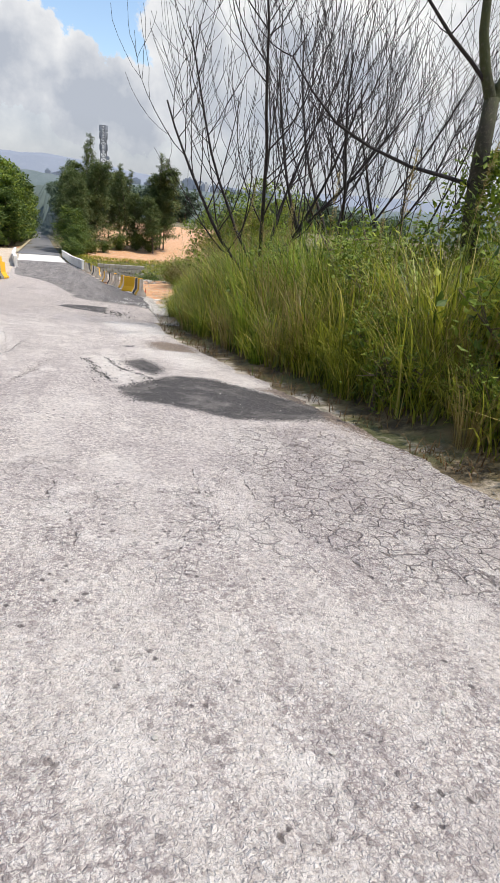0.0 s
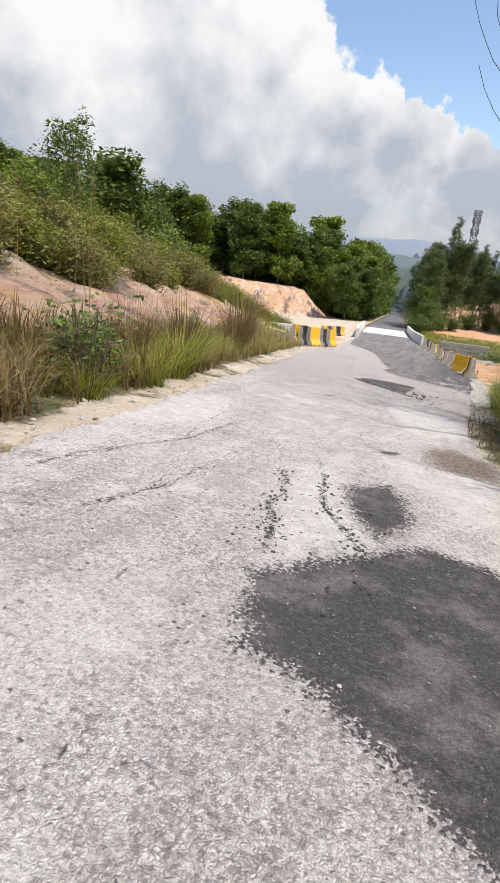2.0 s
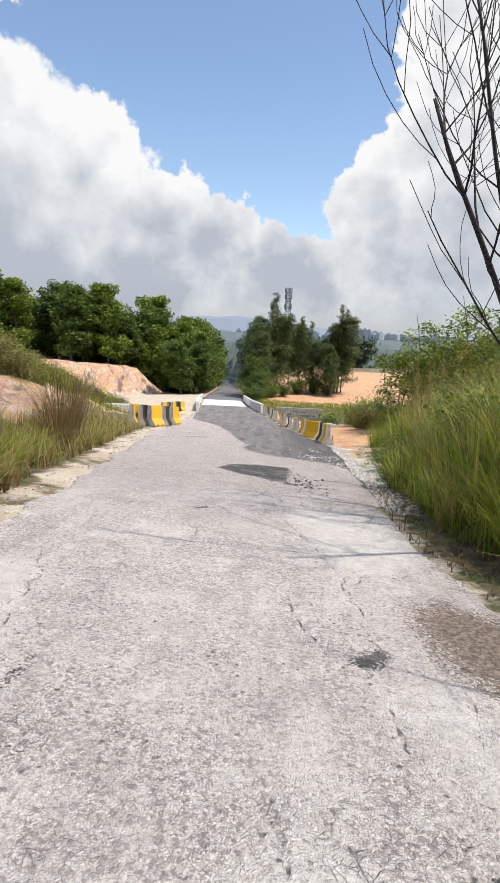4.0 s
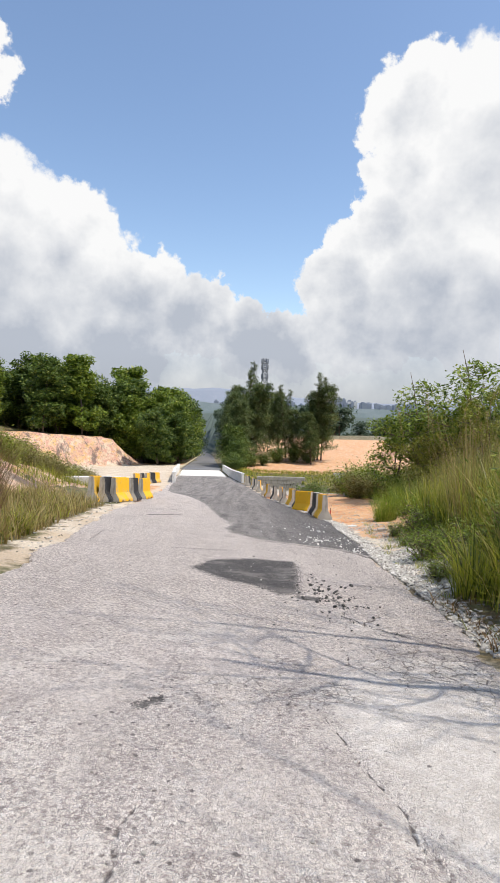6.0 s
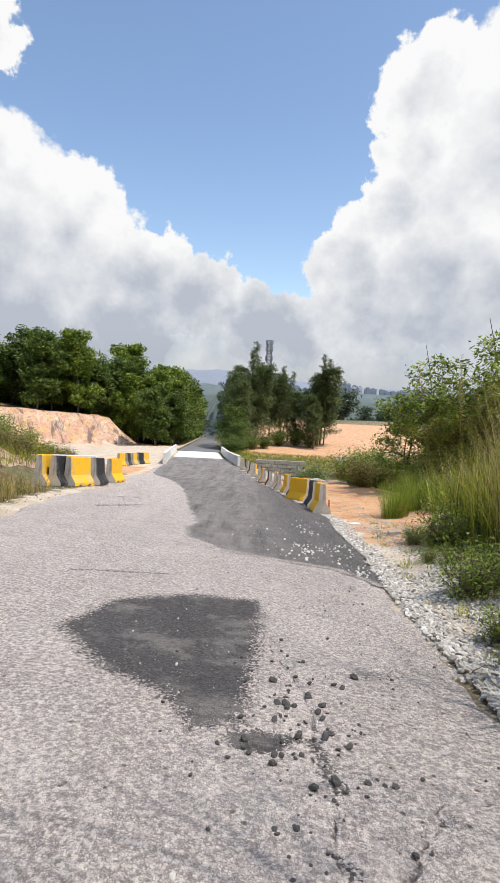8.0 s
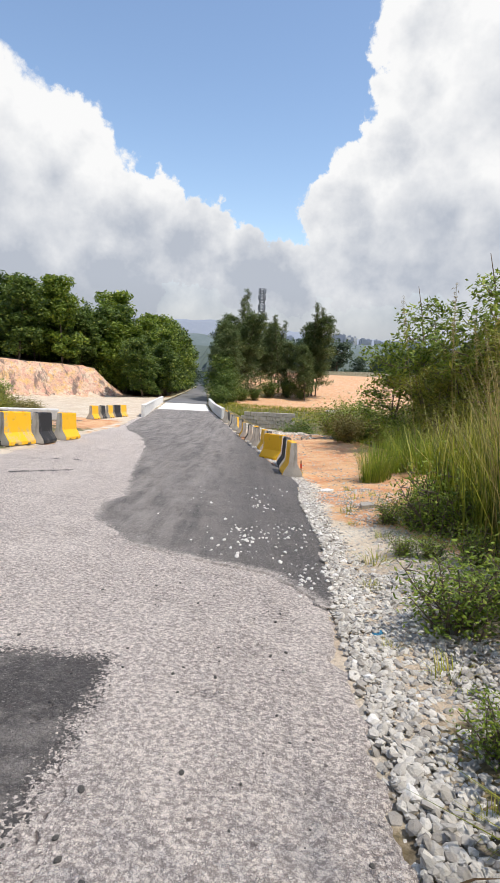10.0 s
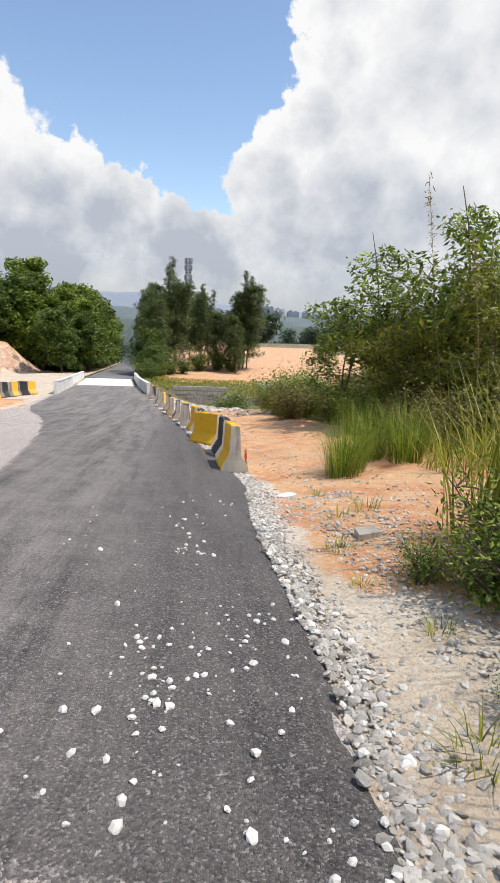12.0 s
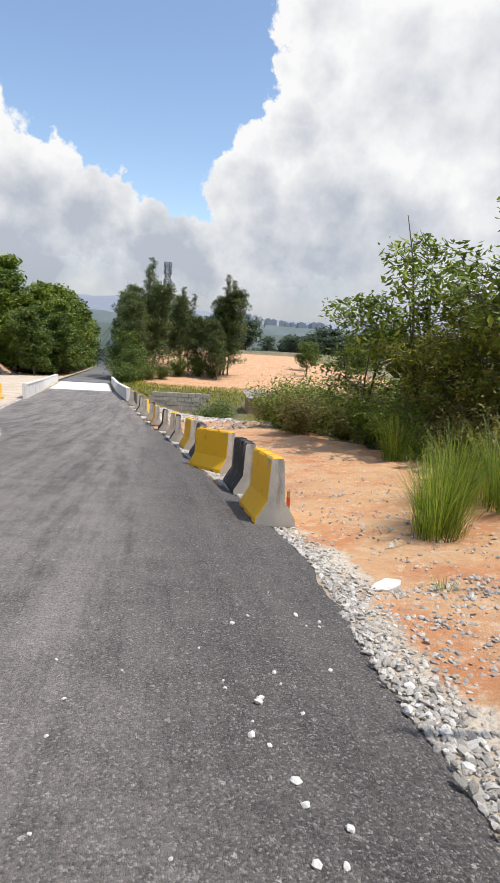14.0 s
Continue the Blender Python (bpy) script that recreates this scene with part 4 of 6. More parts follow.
for k in range(12):
    rows.append((line(NEW_RIGHT, y) + 0.3 + 0.06 * math.sin(k * 2.3), y, -1 + 5 * math.sin(k * 1.7), "black" if k % 2 == 0 else "yellow"))
    y += 2.3 + 0.2 * math.sin(k * 3.1)
for k, (x, y) in enumerate([(-5.1, 32.4), (-5.12, 30.3), (-5.28, 28.8), (-5.6, 28.3), (-5.95, 28.0)]):
    rows.append((x, y, -3 + 7 * math.sin(k * 2.1), "yellow" if k % 2 == 0 else "black"))
for k in range(5):
    rows.append((-9.0 + 0.12 * k, 49.8 + 1.5 * k, -3 + 5 * math.sin(k * 1.3), "yellow" if k % 2 == 0 else "black"))
for x, y, turn, colour in rows:
    ob = kinds[colour] if colour not in used else copy_thing(kinds[colour], Matrix.Identity(4))
    used.add(colour)
    ob.matrix_basis = place_barrier(ob, x, y, turn)
    tagged(ob, f"weathered concrete jersey barrier with {colour} painted sides at the road edge", "road barrier", "jersey barriers")


def parapet(x, y, x2, y2, h, label):
    """One length of low white bridge wall with a coping."""
    root = empty("bridge_parapet", Matrix.Translation((x, y, 0)))
    ln = math.hypot(x2 - x, y2 - y)
    turn = math.atan2(y2 - y, x2 - x)
    z1, z2 = road_z(x, y), road_z(x2, y2)
    tip = Matrix.Rotation(turn, 4, "Z") @ Matrix.Rotation(-math.atan2(z2 - z1, ln), 4, "Y")
    bm = block(ln, 0.26, h, (ln / 2, 0, -0.15), 0.02)
    bmesh.ops.transform(bm, matrix=Matrix.Translation((0, 0, z1)) @ tip, verts=bm.verts)
    part("wall", bm, M["white"], root)
    bm = block(ln - 0.02, 0.34, 0.09, (ln / 2, 0, h - 0.15), 0.015)
    bmesh.ops.transform(bm, matrix=Matrix.Translation((0, 0, z1)) @ tip, verts=bm.verts)
    part("coping", bm, M["white"], root)
    return tagged(root, label, "parapet", "bridge parapets")


for a, b in ((57.5, 64.2), (64.4, 71.0), (71.2, 77.8), (78.0, 88.0), (88.2, 99.5)):
    parapet(line(LEFT, a) - 0.25 + 0.6 * ease(77, 57, a), a, line(LEFT, b) - 0.25 + 0.6 * ease(77, 57, b), b, 1.0, "low white concrete wall along the bridge approach")
for a, b in ((63.2, 67.6), (67.8, 72.4), (72.6, 77.4), (77.6, 88.0), (88.2, 99.5)):
    parapet(line(RIGHT, a) + 0.25, a, line(RIGHT, b) + 0.25, b, 1.0, "low white concrete wall along the bridge approach")
curb = ribbon_road("kerb", 100, 410, 6, 1, lambda y: line(LEFT, y) - 0.5, lambda y: line(LEFT, y) + 0.1, 0.3, M["curb"], "faded yellow kerb along the far road")

# white rails and old ledges on the sandy lay-by
for x, y, ln, turn in ((-10.8, 38.5, 6.5, 10), (-19, 47, 9, 4)):
    bm = block(ln, 0.4, 0.45, (0, 0, -0.1), 0.03)
    ob = part("concrete_ledge", bm, M["white"], None)
    ob.matrix_basis = Matrix.Translation((x, y, ground_z(x, y))) @ Matrix.Rotation(radians(turn), 4, "Z")
    tagged(ob, "long low pale concrete ledge in the sandy lay-by", "ledge", "concrete ledges")

# retaining wall of blocks below the orange field
wall = empty("retaining_wall", Matrix.Translation((0.4, 92.5, -12.0)))
for r in range(4):
    for k in range(8):
        bm = block(0.86, 0.5, 0.52, (k * 0.9 + (0.45 if r % 2 else 0), 0.03 * ((k * 7 + r * 3) % 4), r * 0.55), 0.03)
        part("block", bm, M["concrete"], wall)
tagged(wall, "pale block retaining wall below a grassy ledge", "retaining wall")


# ---- telecom tower ----
def lattice_tower(x, y, z0, z1):
    root = empty("telecom_tower", Matrix.Translation((x, y, z0)))
    h = z1 - z0
    legs = []
    for sx, sy in ((-1, -1), (1, -1), (1, 1), (-1, 1)):
        legs.append(lambda t, sx=sx, sy=sy: Vector((sx * (1.95 - 0.85 * t), sy * (1.95 - 0.85 * t), t * h)))
    for leg in legs:
        vv, ff = tube_arrays([([leg(0), leg(0.5), leg(1)], [0.22, 0.19, 0.16])], 6)
        mesh_from("leg", vv, ff, M["steel"], root)
    n = 18
    for a, b in zip(legs, legs[1:] + legs[:1]):
        br = []
        for k in range(n):
            t, u = k / n, (k + 1) / n
            br += [([a(t), b(u)], [0.14, 0.14]), ([b(t), a(u)], [0.14, 0.14]), ([a(u), b(u)], [0.15, 0.15])]
        vv, ff = tube_arrays(br, 4)
        mesh_from("brace", vv, ff, M["steel"], root)
    for t in (0.76, 0.88, 0.96):
        platform = part("platform", block(3.3, 3.3, 0.18, (0, 0, (t - 0.015) * h)), M["steel"], root)
        for k in range(6):
            a = k * math.pi / 3
            bm = block(0.5, 0.35, 2.6, (1.65 * math.cos(a), 1.65 * math.sin(a), t * h - 0.9), 0.04, None, a)
            part("antenna", bm, M["city"], platform)
    for t, s in ((0.58, -1), (0.66, 1), (0.5, 1)):
        bm = bmesh.new()
        bmesh.ops.create_cone(bm, cap_ends=True, segments=16, radius1=0.7, radius2=0.8, depth=0.5, matrix=Matrix.Translation((s * 1.9, -1.6, t * h)) @ Matrix.Rotation(math.pi / 2, 4, "X"))
        part("dish", bm, M["city"], root)
    return tagged(root, "grey steel lattice telecom tower behind the trees", "tower")


lattice_tower(5.75, 300, ground_z(5.75, 300) - 1, 24.3)

# ---- distance: hills and city ----
def ridge(name, y, x0, x1, base, tops, label, mat="hill"):
    xs = np.linspace(x0, x1, 160)
    v, f = [], []
    for k, x in enumerate(xs):
        h = line(tops, x) + 9 * noise.noise(Vector((x * 0.006, y * 0.01, 0))) + 4 * noise.noise(Vector((x * 0.03, y, 0)))
        v += [(x, y, base), (x, y + 160, h * 0.75), (x, y + 420, h)]
    f = [(3 * k + j, 3 * k + 3 + j, 3 * k + 4 + j, 3 * k + 1 + j) for k in range(len(xs) - 1) for j in (0, 1)]
    return tagged(smooth(mesh_from(name, v, f, M[mat])), label, "hills", kind="structure")


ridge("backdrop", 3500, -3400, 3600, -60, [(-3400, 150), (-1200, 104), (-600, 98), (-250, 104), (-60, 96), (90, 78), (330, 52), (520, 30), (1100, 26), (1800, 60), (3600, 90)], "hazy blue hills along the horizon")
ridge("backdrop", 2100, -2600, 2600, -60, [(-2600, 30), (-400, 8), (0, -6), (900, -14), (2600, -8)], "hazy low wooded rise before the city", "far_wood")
rng = random.Random(5)
city_spots = [(505, 30, 22), (532, 30, 22), (462, 46, 20)] + [(rng.uniform(-180, 900), rng.uniform(4, 24), rng.uniform(16, 40)) for _ in range(60)] + [(rng.gauss(430, 60), rng.uniform(16, 44), rng.uniform(14, 26)) for _ in range(16)]
for k, (x, h, w) in enumerate(city_spots):
    y = 2950 + rng.uniform(-150, 150) if k > 1 else 2900
    root = empty("tower_block", Matrix.Translation((x, y, -45)))
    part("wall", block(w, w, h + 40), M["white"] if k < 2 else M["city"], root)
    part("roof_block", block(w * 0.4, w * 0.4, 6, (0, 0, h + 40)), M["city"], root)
    tagged(root, "pale hazy tower block in the distant city" if k < 2 else "blue-grey hazy building in the distant city", "building", "city skyline")


# ---- trees ----
rng = random.Random(21)
forest = []
for k in range(5):
    forest.append(tree_thing("broadleaf_tree", rng, rng.uniform(14, 18), 0.22, 0.06, rng.uniform(3.8, 5.0), 24, 9000, 0.66, M["bark"], M["leaf_dark"] if k % 2 == 0 else M["leaf_mid"], 1.75))
spots = []
tries = 0
while len(spots) < 150 and tries < 9000:
    tries += 1
    x, y = rng.uniform(-125, -14), rng.uniform(112, 215)
    b, a = rock_cut(x, y)
    ul = line(LEFT, y) - x
    if ul < 5 or b < 5 or (a < -2 and ul > 34) or any((x - p) ** 2 + (y - q) ** 2 < (4.6 if q < 150 else 6.5) ** 2 for p, q, _ in spots):
        continue
    spots.append((x, y, 0.95 if ul > 14 else 1.0))
spots += [(line(LEFT, 128 + 5 * k) - 2.4 - rng.uniform(0, 2), 128 + 5 * k, 1.12 if k > 1 else 0.85) for k in range(24)]
spots += [(x, y, 0.85) for x, y in ((-28, 50), (-31, 58), (-35, 66), (-40, 74), (-37, 60), (-45, 80), (-50, 90), (-42, 66), (-47, 72))]
spots += [(x, y, 0.75) for x, y in ((-24, 128), (-19.5, 122), (-20, 127), (-27, 133), (-33, 128), (-40, 122))]
spots += [(x, y, 1.35) for x, y in ((-33, 136), (-36, 148), (-31, 143), (-28, 137))]
spots += [(x, y, 1.08) for x, y in ((-31, 138), (-34, 146), (-29, 147), (-33, 155), (-38, 141), (-27, 151), (-20.5, 138), (-23, 143), (-21, 149), (-25.5, 139), (-29, 141), (-24, 156))]
for k, tr in enumerate(forest):
    spread_copies(tr, spots[k::5], "dense dark green broadleaf tree in the wood above the cut rock" if k % 2 == 0 else "bright green broadleaf tree in the wood above the cut rock", "tree", "roadside wood", rng, 0.82, 1.08)

# casuarinas and bushes round the orange field
cas = [tree_thing("casuarina_tree", rng, 17.5, 0.2, 0.16, 4.4, 80, 12000, 0.85, M["bark"], M["needle"], 0.85, 0.12, 0.25, 0.35) for _ in range(2)]
spots = [(-3.2, 126, 0.92), (-3.8, 121, 0.86), (-1.6, 132, 1.05), (-4.6, 140, 1.05), (0.2, 148, 0.95), (6.5, 150, 0.98), (15.3, 142, 1.08), (14.2, 140, 0.98), (13, 134, 0.75), (-5.0, 150, 0.95), (4, 165, 0.8), (9.6, 139, 0.7), (-6.5, 170, 0.9)]
for k, tr in enumerate(cas):
    spread_copies(tr, spots[k::2], "tall thin grey-green casuarina beside the orange field", "tree", "casuarinas", rng, 0.95, 1.05)
wisp = tree_thing("casuarina_tree", rng, 20.5, 0.17, 0.25, 1.35, 46, 2400, 0.75, M["bark"], M["needle"], 0.5, 0.1, 0.15, 0.25)
spread_copies(wisp, [(-3.0, 140, 1.2), (-1.0, 143, 1.15), (8, 145, 0.95), (-2.0, 146, 1.0), (-3.6, 150, 0.95), (0.5, 152, 0.8), (6.8, 149, 0.85), (14.6, 141, 1.05), (16.2, 142, 1.0)], "sparse wispy casuarina with a thin open crown", "tree", "casuarinas", rng, 0.95, 1.05)
mid = [tree_thing("field_tree", rng, 6.5, 0.14, 0.3, 2.6, 18, 5000, 0.32, M["bark"], M["leaf_dark"], 0.95) for _ in range(2)]
for k, tr in enumerate(mid):
    spread_copies(tr, [(-3.4, 112, 0.9), (-4.2, 117, 1.0), (-3.2, 108, 0.6), (36, 150, 1.3), (40, 165, 1.2), (47, 150, 1.2), (43, 132, 1.0)][k::2], "round dark green tree at the edge of the orange field", "tree", "field trees", rng)
rng2 = random.Random(77)
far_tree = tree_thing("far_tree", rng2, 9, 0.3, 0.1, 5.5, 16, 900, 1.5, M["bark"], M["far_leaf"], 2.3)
spots = []
for _ in range(170):
    y = rng2.uniform(260, 620)
    spots.append((line(RIGHT, y) + rng2.uniform(12, 0.62 * y), y, rng2.uniform(0.8, 1.5)))
for _ in range(60):
    y = rng2.uniform(230, 620)
    spots.append((line(LEFT, y) - rng2.uniform(6, 40), y, rng2.uniform(0.8, 1.3)))
for k in range(40):
    y = 208 + 6.5 * k
    spots.append((line(LEFT, y) - 4 - rng2.uniform(0, 7), y, rng2.uniform(0.8, 1.15)))
for k in range(24):
    y = 230 + 16 * k
    spots.append((line(RIGHT, y) + 6 + rng2.uniform(0, 5), y, 0.9))
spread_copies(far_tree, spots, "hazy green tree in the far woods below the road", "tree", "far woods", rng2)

# shed among the scrub
shed = empty("shed", Matrix.Translation((14.5, 92, ground_z(14.5, 92) + 1.2)))
part("wall", block(4.2, 3.2, 2.3, (0, 0, -1.4)), M["timber"], shed)
bm = block(5.0, 4.0, 0.12, (0, 0, 1.0))
bmesh.ops.transform(bm, matrix=Matrix.Rotation(0.14, 4, "X"), verts=bm.verts)
part("roof", bm, M["roof"], shed, "grey sheet roof")
tagged(shed, "small weathered shed with a grey sheet roof", "shed")


# ---- shrubs ----
def shrub(name, seed, height, spread, stems, leaves, leaf, mat, thin=0.5, puff=0.22, arch=0.0):
    """Several stems from one base, with single leaves along the upper parts."""
    rng = random.Random(seed)
    rnd = np.random.default_rng(seed)
    root = empty(name)
    wood, spots_ = [], []
    for k in range(stems):
        a = k * 2.4 + rng.uniform(-0.4, 0.4)
        out = rng.uniform(0.1, 1.0) * spread / height
        st = limb(rng, Vector((rng.gauss(0, 0.08), rng.gauss(0, 0.08), -0.08)), Vector((out * math.cos(a), out * math.sin(a), 1)), height * rng.uniform(0.65, 1.1), 6, 0.1, -0.12 * arch)
        wood.append((st, taper(7, 0.012 + 0.004 * height, 0.003)))
        spots_ += [p.lerp(q, rng.random()) for p, q in zip(st[1:], st[2:]) for _ in range(2)] + [st[-1]]
        for _ in range(5):
            i = rng.randrange(2, 6)
            tw = limb(rng, st[i], Vector((rng.gauss(0, 1), rng.gauss(0, 1), rng.uniform(-0.1, 0.9))), height * rng.uniform(0.12, 0.3), 3, 0.2, -0.1 * arch)
            wood.append((tw, taper(4, 0.007, 0.002)))
            spots_ += tw[1:]
    vv, ff = tube_arrays(wood, 4)
    mesh_from("branching_stem", vv, ff, M["bark"], root)
    c = np.array([tuple(p) for p in spots_])
    pick = rnd.integers(0, len(c), leaves)
    vv, ff = kites(c[pick] + rnd.normal(size=(leaves, 3)) * puff * 0.55, leaf, rnd, 0.45, thin)
    mesh_from("foliage", vv, ff, mat, root)
    return root


def shrubs(kind, spots, label, group, seed, lo=0.8, hi=1.25):
    return spread_copies(kind, spots, label, "shrub", group, random.Random(seed), lo, hi)


# left bank: low yellow-green scrub above the rock, taller green shrubs behind
rng = random.Random(31)
low = [shrub("bank_shrub", 40 + k, 1.0, 1.0, 22, 3600, 0.10, M["leaf_olive"] if k else M["leaf_light"], 0.42, 0.32) for k in range(2)]
tall = [shrub("bank_shrub", 50 + k, 2.6, 1.6, 20, 3600, 0.17, M["leaf_mid"], 0.5, 0.4) for k in range(2)]
a, b = [], []
for _ in range(230):
    y = rng.uniform(2, 46)
    u = 4.7 + 9 * rng.random() ** 1.3
    a.append((line(LEFT, y) - u, y, rng.uniform(0.7, 1.3)))
for _ in range(80):
    y = rng.uniform(4, 60)
    u = rng.uniform(11, 30)
    b.append((line(LEFT, y) - u, y, rng.uniform(0.8, 1.3)))
for k in range(2):
    shrubs(low[k], a[k::2], "low yellow-green scrub on top of the rocky bank", "bank scrub", 61 + k)
    shrubs(tall[k], b[k::2], "tall green shrub behind the rocky bank", "bank scrub", 63 + k)
hill = tree_thing("bank_tree", rng, 8.5, 0.13, 0.35, 2.4, 16, 1900, 0.28, M["bark"], M["leaf_dark"], 0.75)
spread_copies(hill, [(-22, 34, 0.7), (-26, 48, 1.1), (-30, 58, 1.2), (-34, 66, 1.3), (-40, 72, 1.4), (-28, 40, 1.0), (-36, 55, 1.2), (-46, 62, 1.4), (-52, 74, 1.5), (-33, 46, 1.1), (-44, 84, 1.5), (-56, 92, 1.6)], "open-crowned tree above the rocky bank", "tree", "bank trees", rng, 0.9, 1.1)

# right side: leafy saplings and the scrub behind the orange soil
sap = tree_thing("sapling", random.Random(91), 7.6, 0.07, 0.2, 2.7, 22, 3400, 0.24, M["bark"], M["leaf_mid"], 0.55, 0.42, 0.25, 0.0, 3)
spread_copies(sap, [(8.2, 36.8, 1.0), (9.6, 33.4, 1.05), (6.9, 38.5, 0.72), (11.5, 37, 1.0)], "leafy sapling with drooping compound leaves above the scrub", "tree", "saplings", rng, 0.98, 1.02)
sap2 = tree_thing("sapling", random.Random(93), 4.9, 0.04, 0.12, 1.3, 30, 5200, 0.17, M["bark"], M["leaf_light"], 0.42, 0.35, 0.35, 0.2, 3)
spread_copies(sap2, [(8.4, 33.4, 1.0), (9.4, 35.2, 1.1), (7.5, 34.6, 0.9), (10.2, 32.4, 1.15), (8.8, 30.6, 1.0), (7.8, 36, 0.95)], "slender bamboo-like sapling with fine yellow-green leaves", "tree", "saplings", rng, 0.95, 1.05)
scrub = [shrub("scrub_bush", 70 + k, 1.9, 1.5, 26, 5200, 0.12, M["leaf_mid"] if k else M["leaf_olive"], 0.5, 0.36, 0.5) for k in range(2)]
spots = [(5.6, 41, 0.9), (6.6, 42.5, 1.0), (7.6, 41, 1.1), (5.9, 44.5, 0.9), (8.8, 42, 1.2), (7.2, 46, 1.1), (9.8, 44, 1.3), (6.9, 37.5, 0.95), (8.2, 35.5, 1.1), (9.2, 38, 1.3), (7.6, 33, 1.0), (8.6, 31, 1.1), (6.9, 30.2, 0.9), (10.5, 40.5, 1.3), (11.8, 45, 1.4), (8.3, 50, 1.2), (10.2, 53, 1.3), (12.5, 50, 1.5), (6.4, 49, 0.9), (6.8, 34.8, 0.8), (7.6, 27.5, 1.0), (8.5, 24.5, 1.0), (13, 56, 1.5), (9.5, 60, 1.3), (6.0, 62, 1.2), (4.9, 66, 1.4), (15, 64, 1.6), (11.5, 68, 1.4), (17, 72, 1.6), (8.5, 76, 1.3), (13.5, 80, 1.5)]
spots = [(x, y, q) for x, y, q in spots if y < 40 or x > 0.5 + 0.178 * (y - 20.8)]
for k in range(2):
    shrubs(scrub[k], spots[k::2], "tangled green scrub bush behind the orange soil", "roadside scrub", 81 + k)
dark = shrub("dark_bush", 88, 2.4, 1.6, 24, 5200, 0.15, M["leaf_dark"], 0.5, 0.42)
shrubs(dark, [(6.4, 73.0, 1.3), (-3.6, 104, 1.4), (-3.2, 110, 1.3), (-4.4, 114, 1.5), (-3.0, 117, 1.5), (-2.2, 121, 1.6), (2.0, 130, 1.7), (5.5, 136, 1.8), (9.5, 137, 1.9), (12.4, 136, 1.8), (-0.5, 127, 1.5)] , "round dark green bush beside the road", "dark bushes", 89)

# right verge plants close to the road
herb = shrub("broadleaf_weed", 95, 0.66, 0.6, 24, 1900, 0.05, M["leaf_mid"], 0.42, 0.16)
shrubs(herb, [(2.25, 18.1, 0.75), (2.6, 18.4, 0.85), (2.75, 17.6, 0.95), (2.8, 22.1, 0.75), (3.1, 21.7, 0.8), (3.4, 21.2, 0.95), (2.5, 20.3, 0.4), (2.75, 20.2, 0.45), (2.2, 16.4, 0.9), (3.2, 21.4, 1.1), (3.6, 21.9, 1.25), (1.95, 16.7, 0.45), (2.8, 14.6, 1.2), (2.75, 15.8, 1.0), (3.0, 13.2, 1.4), (2.3, 12.4, 1.0), (2.75, 4.3, 1.1), (3.1, 3.2, 1.1), (3.4, 2.2, 1.2), (2.4, 7.4, 0.9), (2.5, 9.2, 1.1), (3.1, 19.9, 0.8)], "bright green broad-leaved weed clump at the road edge", "verge weeds", 96)
tallweed = shrub("broadleaf_weed", 97, 1.6, 0.9, 20, 3800, 0.10, M["leaf_mid"], 0.5, 0.26)
shrubs(tallweed, [(3.3, 15.4, 1.0), (4.1, 17.4, 0.9), (4.6, 19.5, 0.85), (3.6, 18.8, 0.8), (3.1, 16.6, 0.8), (4.9, 22.3, 0.8), (4.2, 20.8, 0.75), (3.2, 9.8, 0.9), (3.5, 6.3, 0.95), (3.0, 5.0, 0.8), (4.0, 3.4, 1.1), (4.2, 8.2, 1.1)], "tall green weed growing through the long grass", "verge weeds", 98)


# ---- grass ----
def scatter(rng, n, y0, y1, u0, u1, side, clump=0.0):
    out = []
    while len(out) < n:
        y, u = rng.uniform(y0, y1), u0 + (u1 - u0) * rng.random()
        x = line(RIGHT, y) + u if side > 0 else line(LEFT, y) - u
        if clump and noise.noise(Vector((x * 1.1, y * 1.1, 4))) < rng.uniform(-0.5, 0.9) * clump - 0.2:
            continue
        out.append((x, y, ground_z(x, y) - 0.02))
    return out


def mound_grass(name, rng, n, y0, y1, u0, u1, side, hmin, hmax, wide, mat, label, seed, bend, clump=0.5):
    return grass_field(name, scatter(rng, n, y0, y1, u0, u1, side, clump), hmin, hmax, wide, mat, label, seed, bend)


rng = random.Random(101)
mound_grass("long_grass", rng, 2600, 21, 30, 3.4, 6.5, 1, 0.3, 1.0, 0.02, M["grass"], "loose green grass at the edge of the orange soil", 16, 0.6)
mound_grass("long_grass", rng, 5200, -3, 15, 0.75, 4.8, 1, 0.5, 1.5, 0.022, M["grass"], "tall green grass on the verge bank", 1, 0.45, 1.5)
mound_grass("long_grass", rng, 5200, -3, 16, 0.5, 1.6, 1, 0.3, 0.85, 0.018, M["grass"], "shorter green grass along the road edge", 2, 0.8)
mound_grass("straw_grass", rng, 3200, -3, 16, 0.9, 5, 1, 0.9, 1.8, 0.014, M["grass_dry"], "straw-coloured tall grass among the green", 3, 0.5)
mound_grass("long_grass", rng, 4600, 14.5, 23, 1.7, 4.4, 1, 0.8, 1.9, 0.02, M["grass"], "tall green grass behind the gravel verge", 4, 0.3, 0.8)
mound_grass("straw_grass", rng, 1100, 15, 23, 2.5, 4.4, 1, 1.0, 2.4, 0.016, M["grass_dry"], "straw-coloured reeds behind the gravel verge", 5, 0.35, 0.8)
mound_grass("long_grass", rng, 5000, 27, 56, 6.4, 10, 1, 0.6, 1.3, 0.02, M["grass"], "rough grass under the scrub", 6, 0.6)
mound_grass("straw_grass", rng, 4500, 38, 75, 9.5, 16, 1, 0.5, 1.2, 0.025, M["grass_dry"], "dry yellowish grass below the scrub", 7, 0.5)
